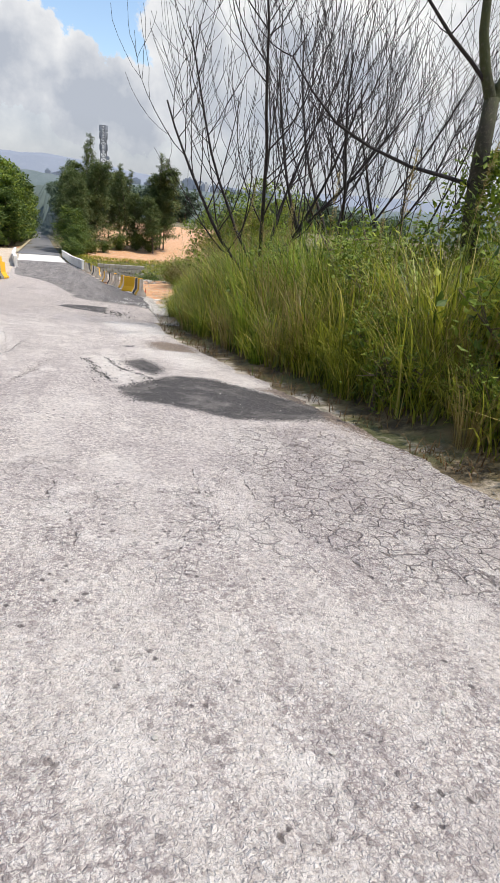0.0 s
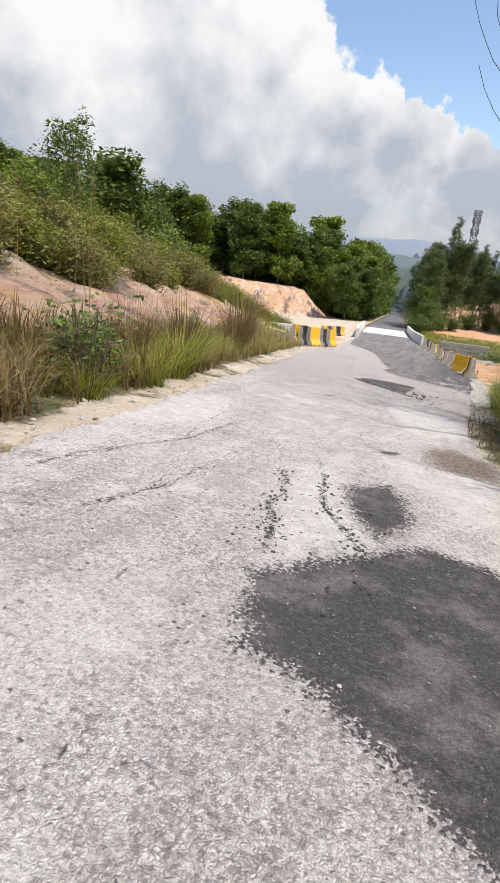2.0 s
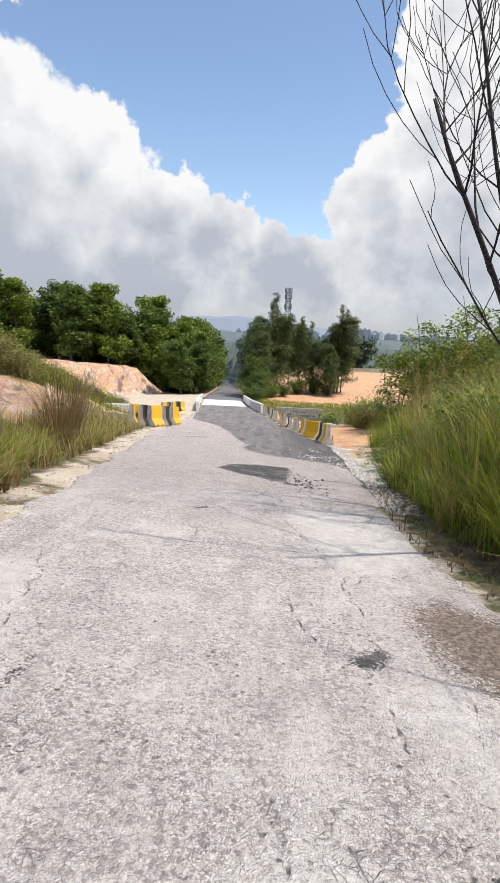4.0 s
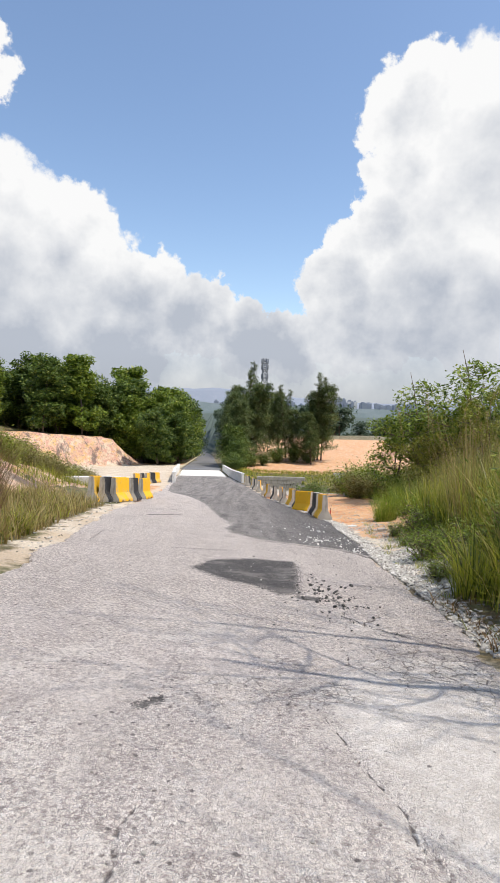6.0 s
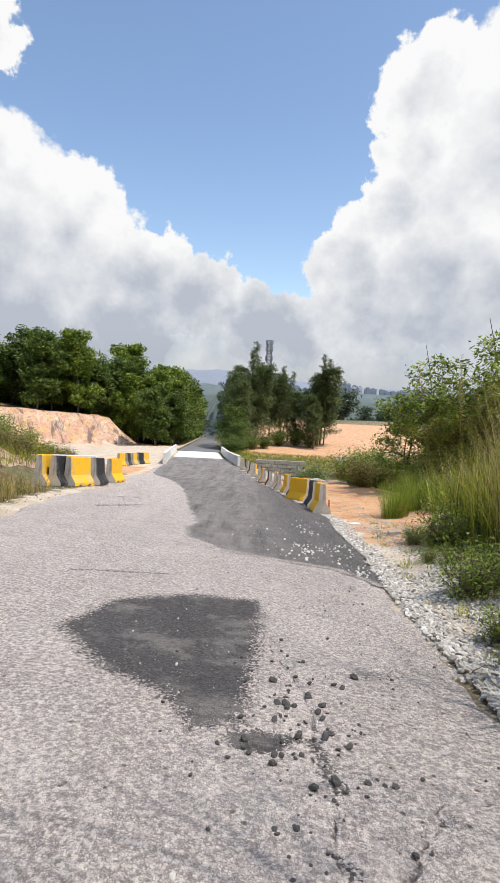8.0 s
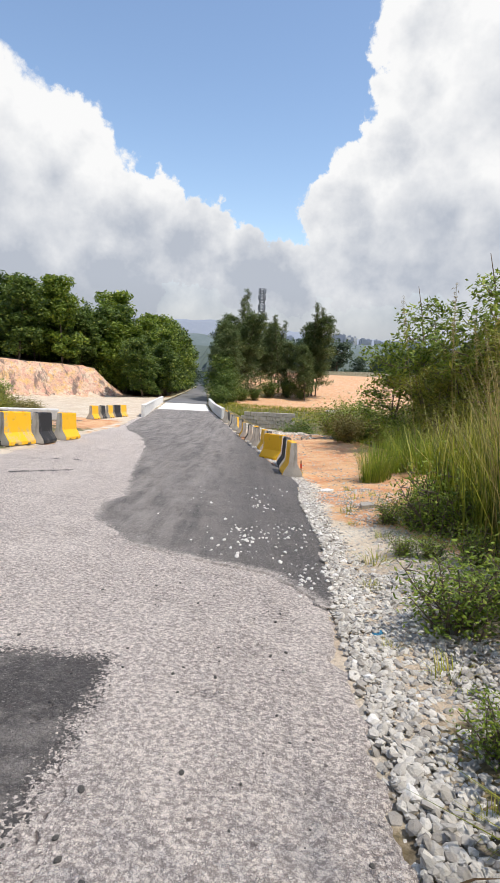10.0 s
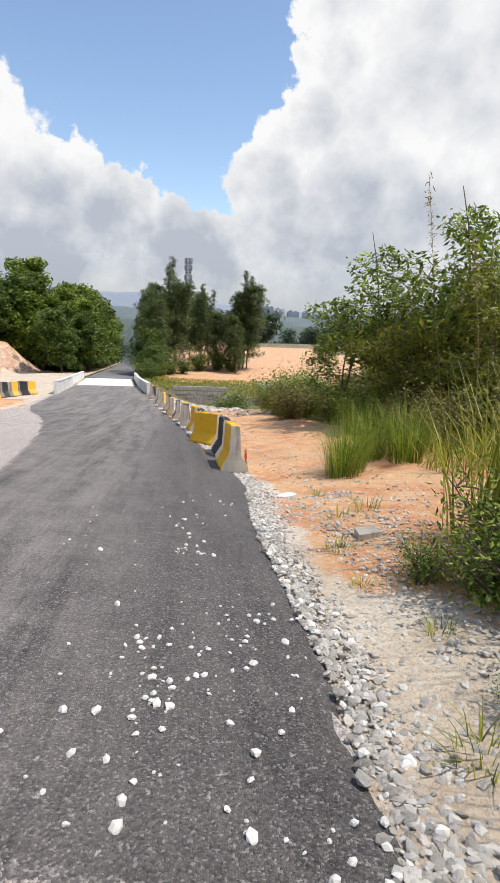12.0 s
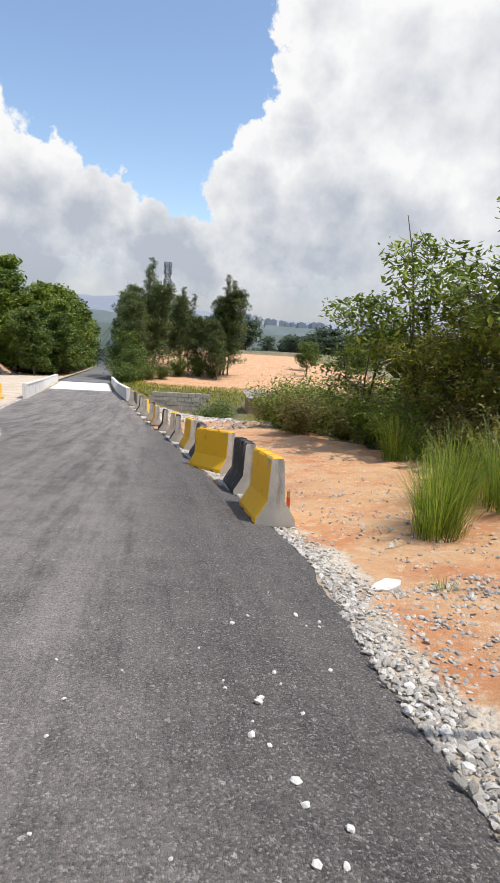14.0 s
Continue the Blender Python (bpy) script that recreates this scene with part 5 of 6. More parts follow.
mound_grass("short_grass", rng, 9000, 93.5, 118, 1.5, 26, 1, 0.25, 0.6, 0.07, M["grass"], "short green grass on the ledge before the orange field", 8, 0.6, 0.2)
mound_grass("straw_grass", rng, 7500, -4, 14, 0.5, 2.1, -1, 0.2, 0.65, 0.014, M["grass_dry"], "dry brown grass at the foot of the bank", 9, 0.8)
mound_grass("long_grass", rng, 4200, -2, 25, 0.6, 2.2, -1, 0.15, 0.5, 0.017, M["grass"], "green grass at the foot of the bank", 10, 0.7)
mound_grass("straw_grass", rng, 4200, 13, 26, 0.5, 2.3, -1, 0.2, 0.6, 0.015, M["grass_dry"], "dry grass mixed along the bank", 11, 0.7)
mound_grass("brown_fronds", rng, 4600, -2, 12, 0.4, 2.2, -1, 0.25, 0.7, 0.02, M["dead_leaf"], "dead brown fronds leaning over the verge", 12, 1.0)
mound_grass("long_grass", rng, 9000, 0, 46, 6, 14, -1, 0.4, 1.1, 0.02, M["grass"], "green grass between the bank scrub", 13, 0.6)
mound_grass("short_grass", rng, 5000, 26, 40, 2.2, 9, -1, 0.15, 0.5, 0.014, M["grass"], "short green grass behind the barriers", 14, 0.6)
mound_grass("road_edge_litter", rng, 2600, -3, 16, 0.0, 0.8, 1, 0.04, 0.2, 0.012, M["dead_leaf"], "dead stalks and leaf litter along the road edge", 15, 2.5, 0.1)


def tussock(seed, n, h, r, mat, wide=0.009, bend=0.22):
    rnd = np.random.default_rng(seed)
    root = empty("grass_tussock")
    a = rnd.uniform(0, 6.283, n)
    q = np.sqrt(rnd.uniform(0, 1, n)) * r
    base = np.stack([q * np.cos(a), q * np.sin(a), 0 * a - 0.03], 1)
    hh = h * rnd.uniform(0.5, 1.1, n)
    vv, ff = blades(base, hh, wide * rnd.uniform(0.6, 1.3, n), a + rnd.normal(0, 0.5, n), np.abs(rnd.normal(bend, bend, n)), rnd.uniform(0.02, 0.26, n), 5)
    mesh_from("tuft", vv, ff, mat, root)
    return root


tus = tussock(3, 460, 1.25, 0.34, M["grass_green"], 0.007, 0.26)
spread_copies(tus, [(3.8, 27.5, 0.9), (4.1, 28.0, 0.9), (4.8, 28.9, 1.0), (5.3, 28.4, 1.05), (6.0, 33.5, 0.9)], "green upright grass tussock on the orange soil", "grass", "grass tussocks", rng, 0.92, 1.1)
verge_tufts = [tussock(31, 190, 1.5, 0.34, M["grass"], 0.02, 0.4), tussock(32, 170, 1.3, 0.30, M["grass"], 0.024, 0.55), tussock(33, 210, 1.6, 0.30, M["grass_green"], 0.016, 0.35), tussock(34, 150, 1.1, 0.30, M["grass_green"], 0.026, 0.7), tussock(35, 130, 1.7, 0.26, M["grass_dry"], 0.013, 0.3)]
spots = []
while len(spots) < 185:
    y, u = rng.uniform(-2.5, 15.5), 0.55 + 3.9 * rng.random() ** 1.25
    x = line(RIGHT, y) + u
    if all((x - p) ** 2 + (y - q) ** 2 > 0.34 ** 2 for p, q, _ in spots):
        spots.append((x, y, 0.55 + 0.55 * ease(0.5, 2.0, u)))
for k, (x, y, size) in enumerate([(2.9, 4.2, 0), (2.6, 6.0, 0), (2.2, 8.4, 0)]):
    spots.append((x, y, 0.8))
for k, tuft in enumerate(verge_tufts):
    spread_copies(tuft, spots[k::5], "arching straw-coloured grass clump on the verge bank" if k == 4 else "arching green grass clump on the verge bank", "grass", "verge bank grass", rng, 0.8, 1.25)
reeds = [tussock(41, 210, 1.9, 0.32, M["grass"], 0.014, 0.22), tussock(42, 190, 2.1, 0.30, M["grass_reed"], 0.012, 0.18)]
spots = []
while len(spots) < 34:
    y = rng.uniform(15.2, 22.5)
    u = rng.uniform(1.5 if y < 19 else 2.3, 3.8)
    x = line(RIGHT, y) + u
    if all((x - p) ** 2 + (y - q) ** 2 > 0.4 ** 2 for p, q, _ in spots) and x > 2.75 - 0.1 * (y - 18):
        spots.append((x, y, 0.5 + 0.5 * ease(1.4, 2.8, u)))
for k, tuft in enumerate(reeds):
    spread_copies(tuft, spots[k::2], "tall feathery green reed clump behind the gravel verge" if k == 0 else "tall straw-tinged reed clump behind the gravel verge", "grass", "verge reeds", rng, 0.85, 1.15)
yel = tussock(13, 300, 0.8, 0.32, M["grass"], 0.013, 0.5)
spread_copies(yel, [(-3.25, 9.9, 0.9), (-3.05, 8.9, 0.8), (-3.5, 10.9, 0.9), (-3.4, 8.3, 0.85), (-2.85, 7.4, 0.6), (-3.9, 12.6, 0.8), (-4.2, 14.2, 0.7), (-3.0, 4.6, 0.7), (-4.6, 16.1, 0.7), (-4.4, 18.0, 0.6), (2.6, 6.3, 1.0), (2.5, 8.6, 1.1), (2.2, 10.4, 0.9), (2.9, 4.9, 1.1), (3.1, 3.4, 1.0), (2.35, 11.6, 1.0)], "yellow-green grass tussock on the verge", "grass", "verge tussocks", rng, 0.85, 1.2)
tus2 = tussock(5, 60, 0.17, 0.12, M["grass"], 0.006, 0.5)
spread_copies(tus2, [(2.15, 20.1, 1.0), (2.4, 23.0, 1.0), (2.75, 24.1, 1.2), (1.9, 19.2, 0.8), (2.0, 17.5, 0.9), (1.75, 16.3, 0.8), (2.9, 25.7, 0.9), (2.5, 21.2, 1.0), (1.62, 15.3, 1.0), (2.2, 29.1, 0.7), (3.3, 24.8, 1.3), (2.3, 22.1, 0.8), (1.75, 17.9, 0.6)], "small green grass tuft in the stony verge", "grass", "grass tufts", rng, 0.8, 1.3)
tus3 = tussock(7, 130, 2.3, 0.3, M["grass_dry"], 0.01, 0.1)
spread_copies(tus3, [(3.5, 19.4, 1.05), (4.0, 20.6, 1.25), (3.6, 16.2, 0.9)], "tall straw-coloured reed tussock behind the verge", "grass", "reed tussocks", rng, 0.92, 1.1)
tus4 = tussock(9, 300, 1.5, 0.3, M["dead_leaf"])
spread_copies(tus4, [(-4.7, 17.0, 1.15), (-4.4, 15.9, 0.9), (-5.2, 18.4, 1.0), (-3.6, 9.4, 0.8), (-4.2, 12.4, 0.8)], "brown dry reed tussock at the bank foot", "grass", "reed tussocks", rng, 0.92, 1.1)
darkweed = shrub("dark_weed", 99, 0.95, 0.35, 9, 420, 0.09, M["leaf_dark"], 0.5, 0.2)
shrubs(darkweed, [(-3.1, 7.6, 1.05), (-3.4, 8.2, 0.9), (-5.0, 14.5, 0.8)], "dark leafy weed in the dry grass of the bank", "bank weeds", 100)


def plume(seed, h):
    rng = random.Random(seed)
    rnd = np.random.default_rng(seed)
    root = empty("seed_plume")
    st = limb(rng, Vector((0, 0, -0.05)), Vector((rng.uniform(-0.12, 0.12), rng.uniform(-0.12, 0.12), 1)), h, 8, 0.03, -0.02)
    vv, ff = tube_arrays([(st, taper(9, 0.006, 0.002))], 4)
    mesh_from("stalk", vv, ff, M["grass_dry"], root)
    pts = np.array([tuple(st[6].lerp(st[8], t)) for t in rnd.uniform(0, 1, 140)]) + rnd.normal(size=(140, 3)) * 0.018
    vv, ff = kites(pts, 0.06, rnd, 0.6, 0.15)
    mesh_from("seed_head", vv, ff, M["grass_dry"], root)
    return root


spread_copies(plume(3, 3.4), [(3.6, 23.4, 1.0), (4.0, 23.0, 1.05), (4.4, 23.8, 1.0), (4.3, 22.4, 0.95), (4.8, 23.2, 1.1), (3.9, 21.6, 0.85), (4.6, 24.6, 1.0)], "very tall thin reed plume above the roadside scrub", "grass", "seed plumes", rng, 0.92, 1.08)
for k, h in ((0, 1.9), (1, 2.4)):
    spots = [(line(RIGHT, y) + rng.uniform(1.0 if y < 14 else 2.1, 3.8), y, 1.0) for y in np.linspace(0.5 + k * 0.35, 23, 26)] + [(-5.8 + rng.uniform(-1.2, 0.8), 12 + rng.uniform(-2.5, 4), 1.0) for _ in range(5)]
    spread_copies(plume(k + 1, h), spots, "pale feathery grass seed plume above the verge", "grass", "seed plumes", rng, 0.8, 1.15)


# ---- bare trees on the verge bank ----
def bare_tree(seed, trunk_h, reach, stems, fine, lean=0.0):
    """A leafless tree shaped like a vase: a short trunk, stems that swing outward and then up, and many thin upswept twigs."""
    rng = random.Random(seed)
    root = empty("bare_tree")
    wood, thin = [], []
    foot = limb(rng, Vector((0, 0, -0.2)), Vector((rng.uniform(-0.1, 0.1), rng.uniform(-0.1, 0.1), 1)), trunk_h + 0.2, 4, 0.05)

    def grow(p, d, length, r, depth):
        n = (9, 7, 5)[depth]
        pts = limb(rng, p, d, length, n, 0.07 + 0.035 * depth, (0.12, 0.22, 0.25)[depth])
        (wood if depth < 2 else thin).append((pts, taper(n + 1, r, max(0.0035, r * 0.35))))
        if depth >= 2:
            return
        for j in range(fine[depth]):
            q = rng.uniform(0.18, 0.97)
            i = min(n - 1, int(q * n))
            a = rng.uniform(0, 6.283)
            dd = (pts[i + 1] - pts[i]).normalized()
            out = Vector((math.cos(a), math.sin(a), rng.uniform(-0.3, 0.35)))
            grow(pts[i].lerp(pts[i + 1], q * n - i), dd * 0.65 + out * 0.7, length * rng.uniform(0.42, 0.72) * (1.1 - 0.4 * q), max(0.0045, r * (1 - 0.6 * q) * rng.uniform(0.36, 0.5)), depth + 1)

    for k in range(stems):
        a = lean + k * 6.283 / stems + rng.uniform(-0.35, 0.35)
        o = rng.uniform(0.35, 1.15) if k else 1.5
        start = foot[-1] if k % 2 else foot[-2]
        grow(start, Vector((o * math.cos(a), o * math.sin(a), 1)), reach * rng.uniform(0.8, 1.1), rng.uniform(0.032, 0.048), 0)
    wood.append((foot, taper(5, 0.085, 0.06)))
    vv, ff = tube_arrays(wood, 6)
    smooth(mesh_from("limb_frame", vv, ff, M["dead"], root))
    vv, ff = tube_arrays(thin, 4)
    mesh_from("twig_spray", vv, ff, M["dead"], root)
    return root


for seed, x, y, trunk_h, reach, stems, fine in ((11, 3.35, 12.3, 0.95, 5.3, 6, (12, 6)), (15, 5.0, 12.3, 0.9, 5.3, 6, (12, 6)), (23, 7.5, 13.0, 0.5, 5.4, 4, (9, 5))):
    tagged(set_down(bare_tree(seed, trunk_h, reach, stems, fine, math.pi), x, y), "leafless dark tree with upswept twigs in the long grass", "tree", "bare trees")
# an old tree with climbing greenery and long dead boughs
old = empty("ivy_tree")
rng = random.Random(7)
trunk = [Vector(p) for p in ((5.3, 7.0, 0.3), (5.2, 7.0, 1.4), (5.02, 7.0, 2.4), (4.95, 7.0, 3.2), (4.92, 7.0, 3.8))]
vv, ff = tube_arrays([(trunk, taper(5, 0.16, 0.105))], 10)
smooth(mesh_from("trunk", vv, ff, M["mossy"], old))
forks = [[(4.92, 7.0, 3.75), (4.72, 7.0, 4.1), (4.57, 7.0, 4.5), (4.48, 7.0, 5.1), (4.6, 7.1, 6.2), (4.5, 7.2, 7.2)], [(4.93, 7.0, 3.75), (5.08, 7.0, 4.1), (5.06, 7.0, 4.6), (4.9, 7.0, 5.2), (5.05, 6.9, 6.2), (5.3, 6.8, 7.0)], [(4.97, 7.0, 3.9), (5.3, 6.9, 4.3), (5.6, 6.8, 4.9), (5.7, 6.7, 6.0)]]
for pts in forks:
    vv, ff = tube_arrays([([Vector(p) for p in pts], taper(len(pts), 0.085, 0.03))], 8)
    smooth(mesh_from("fork", vv, ff, M["mossy"], old))
boughs = [[Vector(p) for p in ((4.95, 7.0, 2.7), (4.5, 7.05, 2.78), (4.0, 7.2, 2.86), (3.4, 7.35, 3.05), (2.9, 7.5, 3.3), (2.5, 7.55, 3.65), (2.2, 7.6, 4.0))],
          [Vector(p) for p in ((4.85, 7.0, 3.9), (4.5, 7.0, 4.15), (4.1, 7.0, 4.4), (3.7, 7.05, 4.75), (3.5, 7.1, 5.2), (3.45, 7.1, 5.7))]]
twl = [(b, taper(len(b), 0.032, 0.010)) for b in boughs]
for b in boughs:
    for _ in range(9):
        i = rng.randrange(2, len(b))
        twl.append((limb(rng, b[i], Vector((rng.gauss(-0.4, 0.7), rng.gauss(0, 0.7), rng.uniform(0.1, 1))), rng.uniform(0.4, 1.0), 5, 0.1, 0.12), taper(6, 0.009, 0.004)))
vv, ff = tube_arrays(twl, 6)
smooth(mesh_from("bough", vv, ff, M["dead"], old))
rnd = np.random.default_rng(4)
t = rnd.uniform(0, 1, 4200)
pts = np.stack([5.25 + rnd.normal(0, 0.5, 4200) * (1.2 - 0.85 * t), 7.0 + rnd.normal(0, 0.5, 4200) * (1.2 - 0.85 * t), 0.6 + 2.6 * t], 1)
vv, ff = kites(pts, 0.11, rnd, 0.5, 0.5, 0.5)
mesh_from("climbing_foliage", vv, ff, M["leaf_mid"], old)
tagged(old, "old mossy tree trunk wrapped in climbing greenery with bare boughs", "tree")

# ---- small things ----
stake = empty("survey_stake", Matrix.Translation((2.18, 28.35, ground_z(2.18, 28.35) - 0.04)))
bm = block(0.035, 0.035, 0.46, (0, 0, 0), 0.003)
bmesh.ops.transform(bm, matrix=Matrix.Rotation(-0.05, 4, "Y"), verts=bm.verts)
part("shaft", bm, M["timber"], stake)
bm = block(0.039, 0.039, 0.12, (0, 0, 0.26), 0.003)
bmesh.ops.transform(bm, matrix=Matrix.Rotation(-0.05, 4, "Y"), verts=bm.verts)
part("paint_band", bm, M["red"], stake, "faded red paint band")
tagged(stake, "thin weathered wooden survey stake with red paint", "stake")


def slab(name, x, y, pts, thick, mat, label, category, turn=0.0):
    bm = bmesh.new()
    top = [bm.verts.new((px, py, thick + 0.006 * ((i * 5) % 3))) for i, (px, py) in enumerate(pts)]
    fc = bm.faces.new(top)
    ex = bmesh.ops.extrude_face_region(bm, geom=[fc])["geom"]
    bmesh.ops.translate(bm, vec=(0, 0, -thick), verts=[g for g in ex if isinstance(g, bmesh.types.BMVert)])
    bmesh.ops.recalc_face_normals(bm, faces=bm.faces)
    ob = part(name, bm, mat, None)
    ob.matrix_basis = Matrix.Translation((x, y, ground_z(x, y))) @ Matrix.Rotation(turn, 4, "Z")
    return tagged(ob, label, category)


slab("broken_slab", 2.45, 25.9, [(-0.16, -0.05), (0.0, -0.09), (0.15, 0.02), (0.2, 0.12), (0.06, 0.14), (-0.08, 0.05)], 0.025, M["white"], "broken flat white concrete slab on the stony verge", "rubble")
slab("broken_slab", 2.75, 23.3, [(-0.14, -0.06), (0.1, -0.1), (0.16, 0.08), (-0.05, 0.12)], 0.06, M["concrete"], "grey chunk of broken concrete on the stony verge", "rubble", 0.4)
slab("plastic_scrap", 1.72, 18.15, [(-0.05, -0.02), (0.0, -0.035), (0.02, -0.015), (0.055, 0.0), (0.03, 0.022), (-0.01, 0.012), (-0.04, 0.03)], 0.012, M["blue"], "crumpled blue plastic scrap in the gravel", "litter", 0.3)


# ---- stones ----
def pebble_mesh(seed, mat):
    rng = random.Random(seed)
    bm = bmesh.new()
    bmesh.ops.create_icosphere(bm, subdivisions=1, radius=0.5)
    for vx in bm.verts:
        vx.co *= rng.uniform(0.72, 1.12)
        vx.co.z *= 0.62
        vx.co.x *= 1.2
    me = bpy.data.meshes.new("stone")
    bm.to_mesh(me)
    bm.free()
    me.materials.append(mat)
    return me


pebbles = [pebble_mesh(k, M["stone"]) for k in range(6)]
pale_stones = [pebble_mesh(40 + k, M["stone_pale"]) for k in range(5)]
clods = [pebble_mesh(20 + k, M["clod"]) for k in range(3)]


def put_stones(spots, meshes, rng, parent, name):
    for x, y, s in spots:
        ob = new(name, rng.choice(meshes))
        z = max(ground_z(x, y), road_z(x, y) if line(LEFT, y) < x < line(RIGHT, y) else -99)
        if y > 18.6 and line(NEW_LEFT, y) < x < line(NEW_RIGHT, y):
            z = road_z(x, y) + 0.022
        ob.matrix_basis = Matrix.Translation((x, y, z + s * 0.16)) @ Euler((rng.uniform(-0.5, 0.5), rng.uniform(-0.5, 0.5), rng.uniform(0, 6.28))).to_matrix().to_4x4() @ Matrix.Diagonal((s, s, s * rng.uniform(0.8, 1.2), 1))
        ob.parent = parent


rng = random.Random(55)
on_road = empty("scattered_gravel")
tagged(on_road, "loose white limestone stones scattered on the black asphalt", "gravel")
spots = []
for cx, cy, sd_, n in ((0.85, 20.9, 0.22, 34), (1.2, 21.4, 0.18, 26), (0.65, 20.4, 0.15, 16), (1.2, 20.5, 0.25, 26), (1.05, 23.0, 0.12, 20), (1.0, 23.9, 0.2, 10), (0.7, 19.9, 0.25, 18), (1.3, 19.3, 0.15, 36), (0.4, 22.2, 0.7, 16), (-0.1, 24.1, 0.4, 5), (1.3, 25.2, 0.3, 8)):
    for _ in range(n):
        spots.append((min(1.7, rng.gauss(cx, sd_)), rng.gauss(cy, sd_ * 1.4), 0.016 + 0.04 * rng.random() ** 2))
put_stones(spots, pale_stones, rng, on_road, "stone")
verge = empty("verge_gravel")
tagged(verge, "crushed white limestone gravel along the road edge", "gravel")
spots = []
while len(spots) < 290:
    y = rng.uniform(15.2, 24.5)
    u = abs(rng.gauss(0.28, 0.3))
    spots.append((line(RIGHT, y) + 0.02 + u * (1.2 if y < 19.5 else 0.35), y, 0.035 + 0.045 * rng.random() ** 2))
put_stones(spots, pebbles + pale_stones, rng, verge, "stone")
broken = empty("asphalt_clods")
tagged(broken, "broken black asphalt clods beside the patch", "rubble")
spots = [(rng.gauss(0.22, 0.17), rng.gauss(14.9, 0.6), 0.014 + 0.042 * rng.random() ** 2) for _ in range(110)]
trails = [TAR_LINES[0][0], TAR_LINES[1][0]]
for k in range(260):
    tl = trails[k % 2]
    i, g = rng.randrange(len(tl) - 1), rng.random()
    spots.append((tl[i][0] * (1 - g) + tl[i + 1][0] * g + rng.gauss(0, 0.04), tl[i][1] * (1 - g) + tl[i + 1][1] * g, 0.008 + 0.022 * rng.random() ** 1.7))
spots += [(rng.gauss(-0.2, 0.12), rng.gauss(5.55, 0.3), 0.007 + 0.018 * rng.random() ** 2) for _ in range(110)]
spots += [(rng.uniform(-0.45, 0.35), rng.uniform(4.6, 7.0), 0.007 + 0.018 * rng.random() ** 2) for _ in range(60)]
spots += [(rng.uniform(-0.6, 1.25), rng.uniform(13.5, 19.0), 0.007 + 0.02 * rng.random() ** 2.5) for _ in range(170)]
put_stones(spots, clods, rng, broken, "clod")


def stone_field(name, spots, seed, mat, label, sink=0.3):
    """Many small stones joined: low faceted lumps."""
    rnd = np.random.default_rng(seed)
    bm = bmesh.new()
    bmesh.ops.create_icosphere(bm, subdivisions=1, radius=1.0)
    unit = np.array([vx.co[:] for vx in bm.verts]) * (1, 1, 0.72)
    tri = [[vx.index for vx in fc.verts] for fc in bm.faces]
    bm.free()
    p = np.array(spots)
    n = len(p)
    a = rnd.uniform(0, 6.283, n)
    u = unit[None] * rnd.uniform(0.62, 1.15, (n, len(unit), 1)) * (p[:, 3] / 2)[:, None, None]
    u[:, :, 0] *= rnd.uniform(0.8, 1.3, n)[:, None]
    u[:, :, 2] *= rnd.uniform(0.55, 1.1, n)[:, None]
    tl = rnd.normal(0, 0.28, (n, 2))
    u[:, :, 2] += u[:, :, 0] * tl[:, :1] + u[:, :, 1] * tl[:, 1:]
    x = u[:, :, 0] * np.cos(a)[:, None] - u[:, :, 1] * np.sin(a)[:, None] + p[:, :1]
    y = u[:, :, 0] * np.sin(a)[:, None] + u[:, :, 1] * np.cos(a)[:, None] + p[:, 1:2]
    z = u[:, :, 2] + p[:, 2:3] + (p[:, 3] * sink * 0.5)[:, None]
    vv = np.stack([x, y, z], 2).reshape(-1, 3).tolist()
    ff = (np.array(tri)[None] + (np.arange(n) * len(unit))[:, None, None]).reshape(-1, 3).tolist()
    return tagged(mesh_from(name, vv, ff, mat), label, "gravel", kind="stuff")


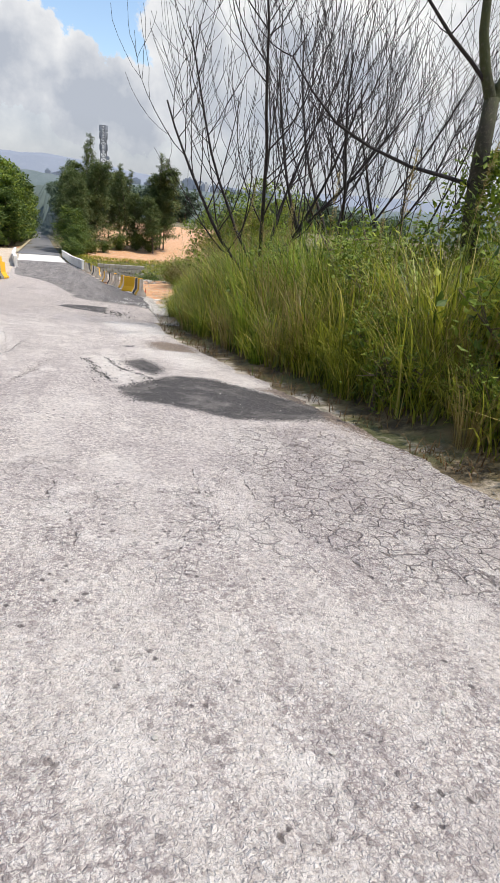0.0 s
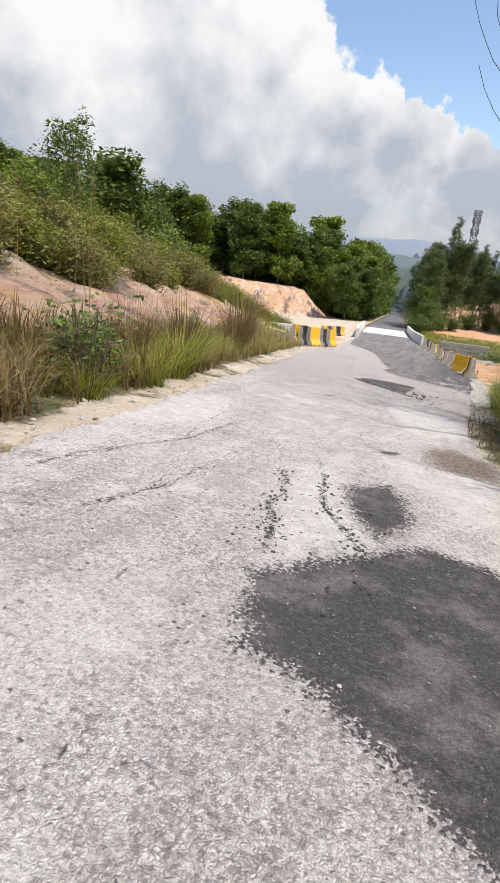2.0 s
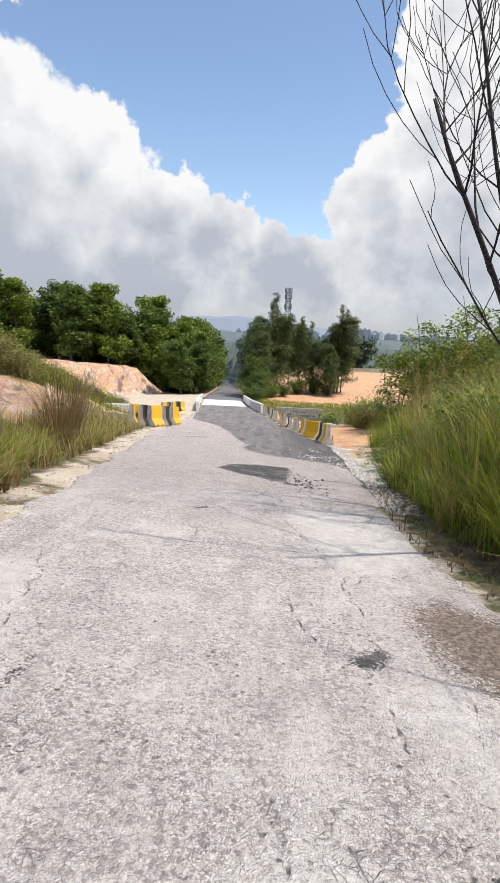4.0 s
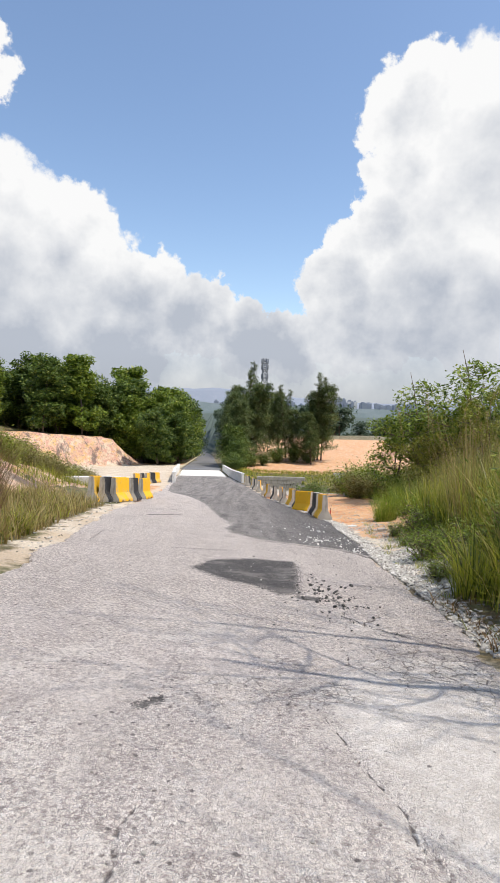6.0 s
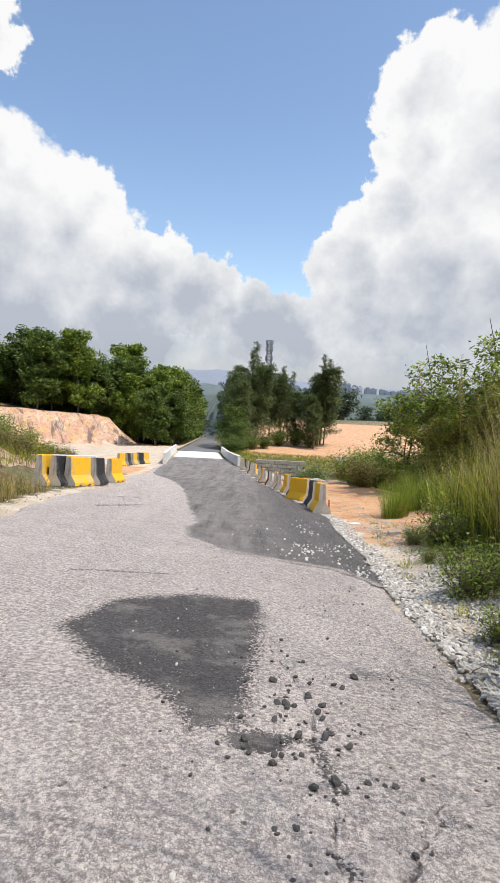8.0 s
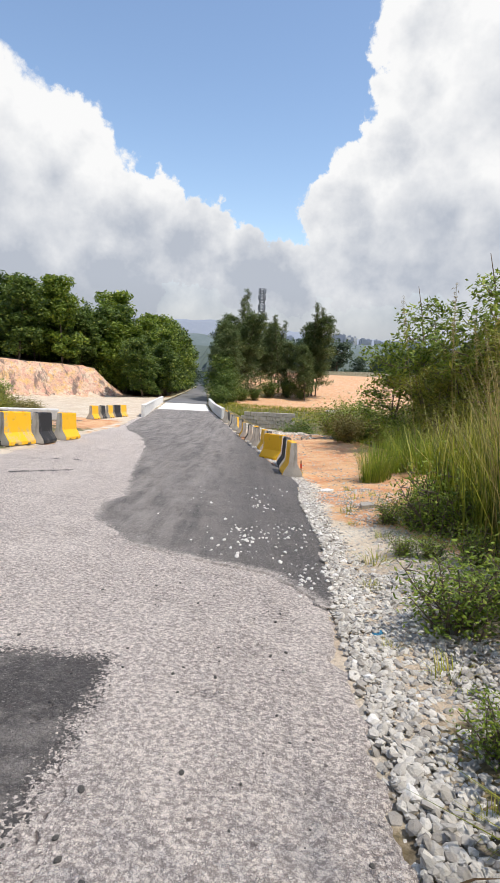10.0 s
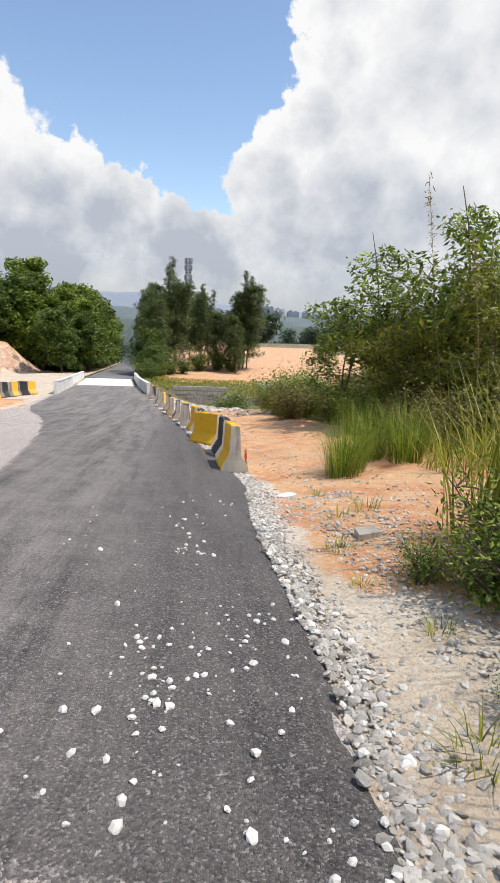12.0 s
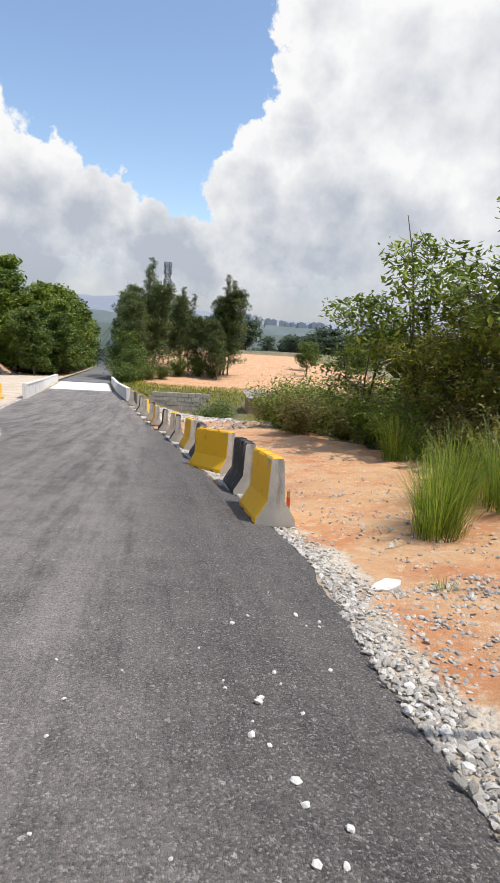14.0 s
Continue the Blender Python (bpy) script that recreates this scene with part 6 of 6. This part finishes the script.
rng = random.Random(66)
spots = []
while len(spots) < 19000:
    y = rng.uniform(12.8, 46)
    w = 0.6 if y < 19.5 else (0.2 if y < 29 else 0.16)
    u = abs(rng.gauss(0.2 if y < 19.5 else 0.1, w * 0.62))
    if rng.random() < (0.2 if y < 20 else 0.16) and y < 30:
        u = rng.uniform(0, 2.6)
    if y > 44:
        u = rng.uniform(0.2, 4)
    x = line(NEW_RIGHT if y > 18.6 else RIGHT, y) + u - 0.02
    spots.append((x, y, ground_z(x, y), (0.016 + 0.062 * rng.random() ** 1.8) if y < 19.4 and u < 1.0 else 0.012 + 0.055 * rng.random() ** 2.2))
for _ in range(5600):
    y = rng.uniform(15.2, 19.7)
    wide = 0.3 + 0.6 * ease(15.2, 16.6, y)
    u = wide * rng.random() if rng.random() < 0.8 else abs(rng.gauss(0, 0.8))
    x = line(RIGHT, y) + u + 0.02
    spots.append((x, y, ground_z(x, y) + rng.uniform(-0.01, 0.012), 0.018 + 0.055 * rng.random() ** 2.2))
for _ in range(7600):
    y = rng.uniform(18.2, 26)
    x = line(NEW_RIGHT, y) + abs(rng.gauss(0, 1.2))
    spots.append((x, y, ground_z(x, y) - 0.004, 0.010 + 0.05 * rng.random() ** 3))
stone_field("gravel", spots, 3, M["stone"], "small crushed limestone gravel along the verge")
spots = []
for _ in range(2500):
    y = rng.uniform(44, 62)
    x = line(RIGHT, y) + rng.uniform(1.0, 7.5)
    spots.append((x, y, ground_z(x, y), 0.05 + 0.16 * rng.random() ** 2))
stone_field("gravel", spots, 4, M["stone"], "heap of grey gravel behind the barriers")
spots = []
for _ in range(4200):
    y = rng.uniform(18.5, 42)
    x = line(NEW_RIGHT, y) + rng.uniform(0.2, 3.6) * rng.uniform(0.4, 1)
    spots.append((x, y, ground_z(x, y), 0.01 + 0.045 * rng.random() ** 3))
stone_field("gravel", spots, 5, M["stone"], "loose stones strewn over the orange soil")
spots = []
for _ in range(700):
    y = rng.uniform(-3, 34)
    x = line(LEFT, y) - abs(rng.gauss(0.15, 0.35))
    spots.append((x, y, ground_z(x, y), 0.012 + 0.05 * rng.random() ** 2))
for _ in range(900):
    y, q = rng.uniform(-2, 18), rng.random()
    x = line(LEFT, y) * (1 - q) + line(RIGHT, y) * q
    spots.append((x, y, road_z(x, y), 0.008 + 0.014 * rng.random() ** 2))
stone_field("gravel", spots, 6, M["stone"], "loose chips along the bank and on the old road")
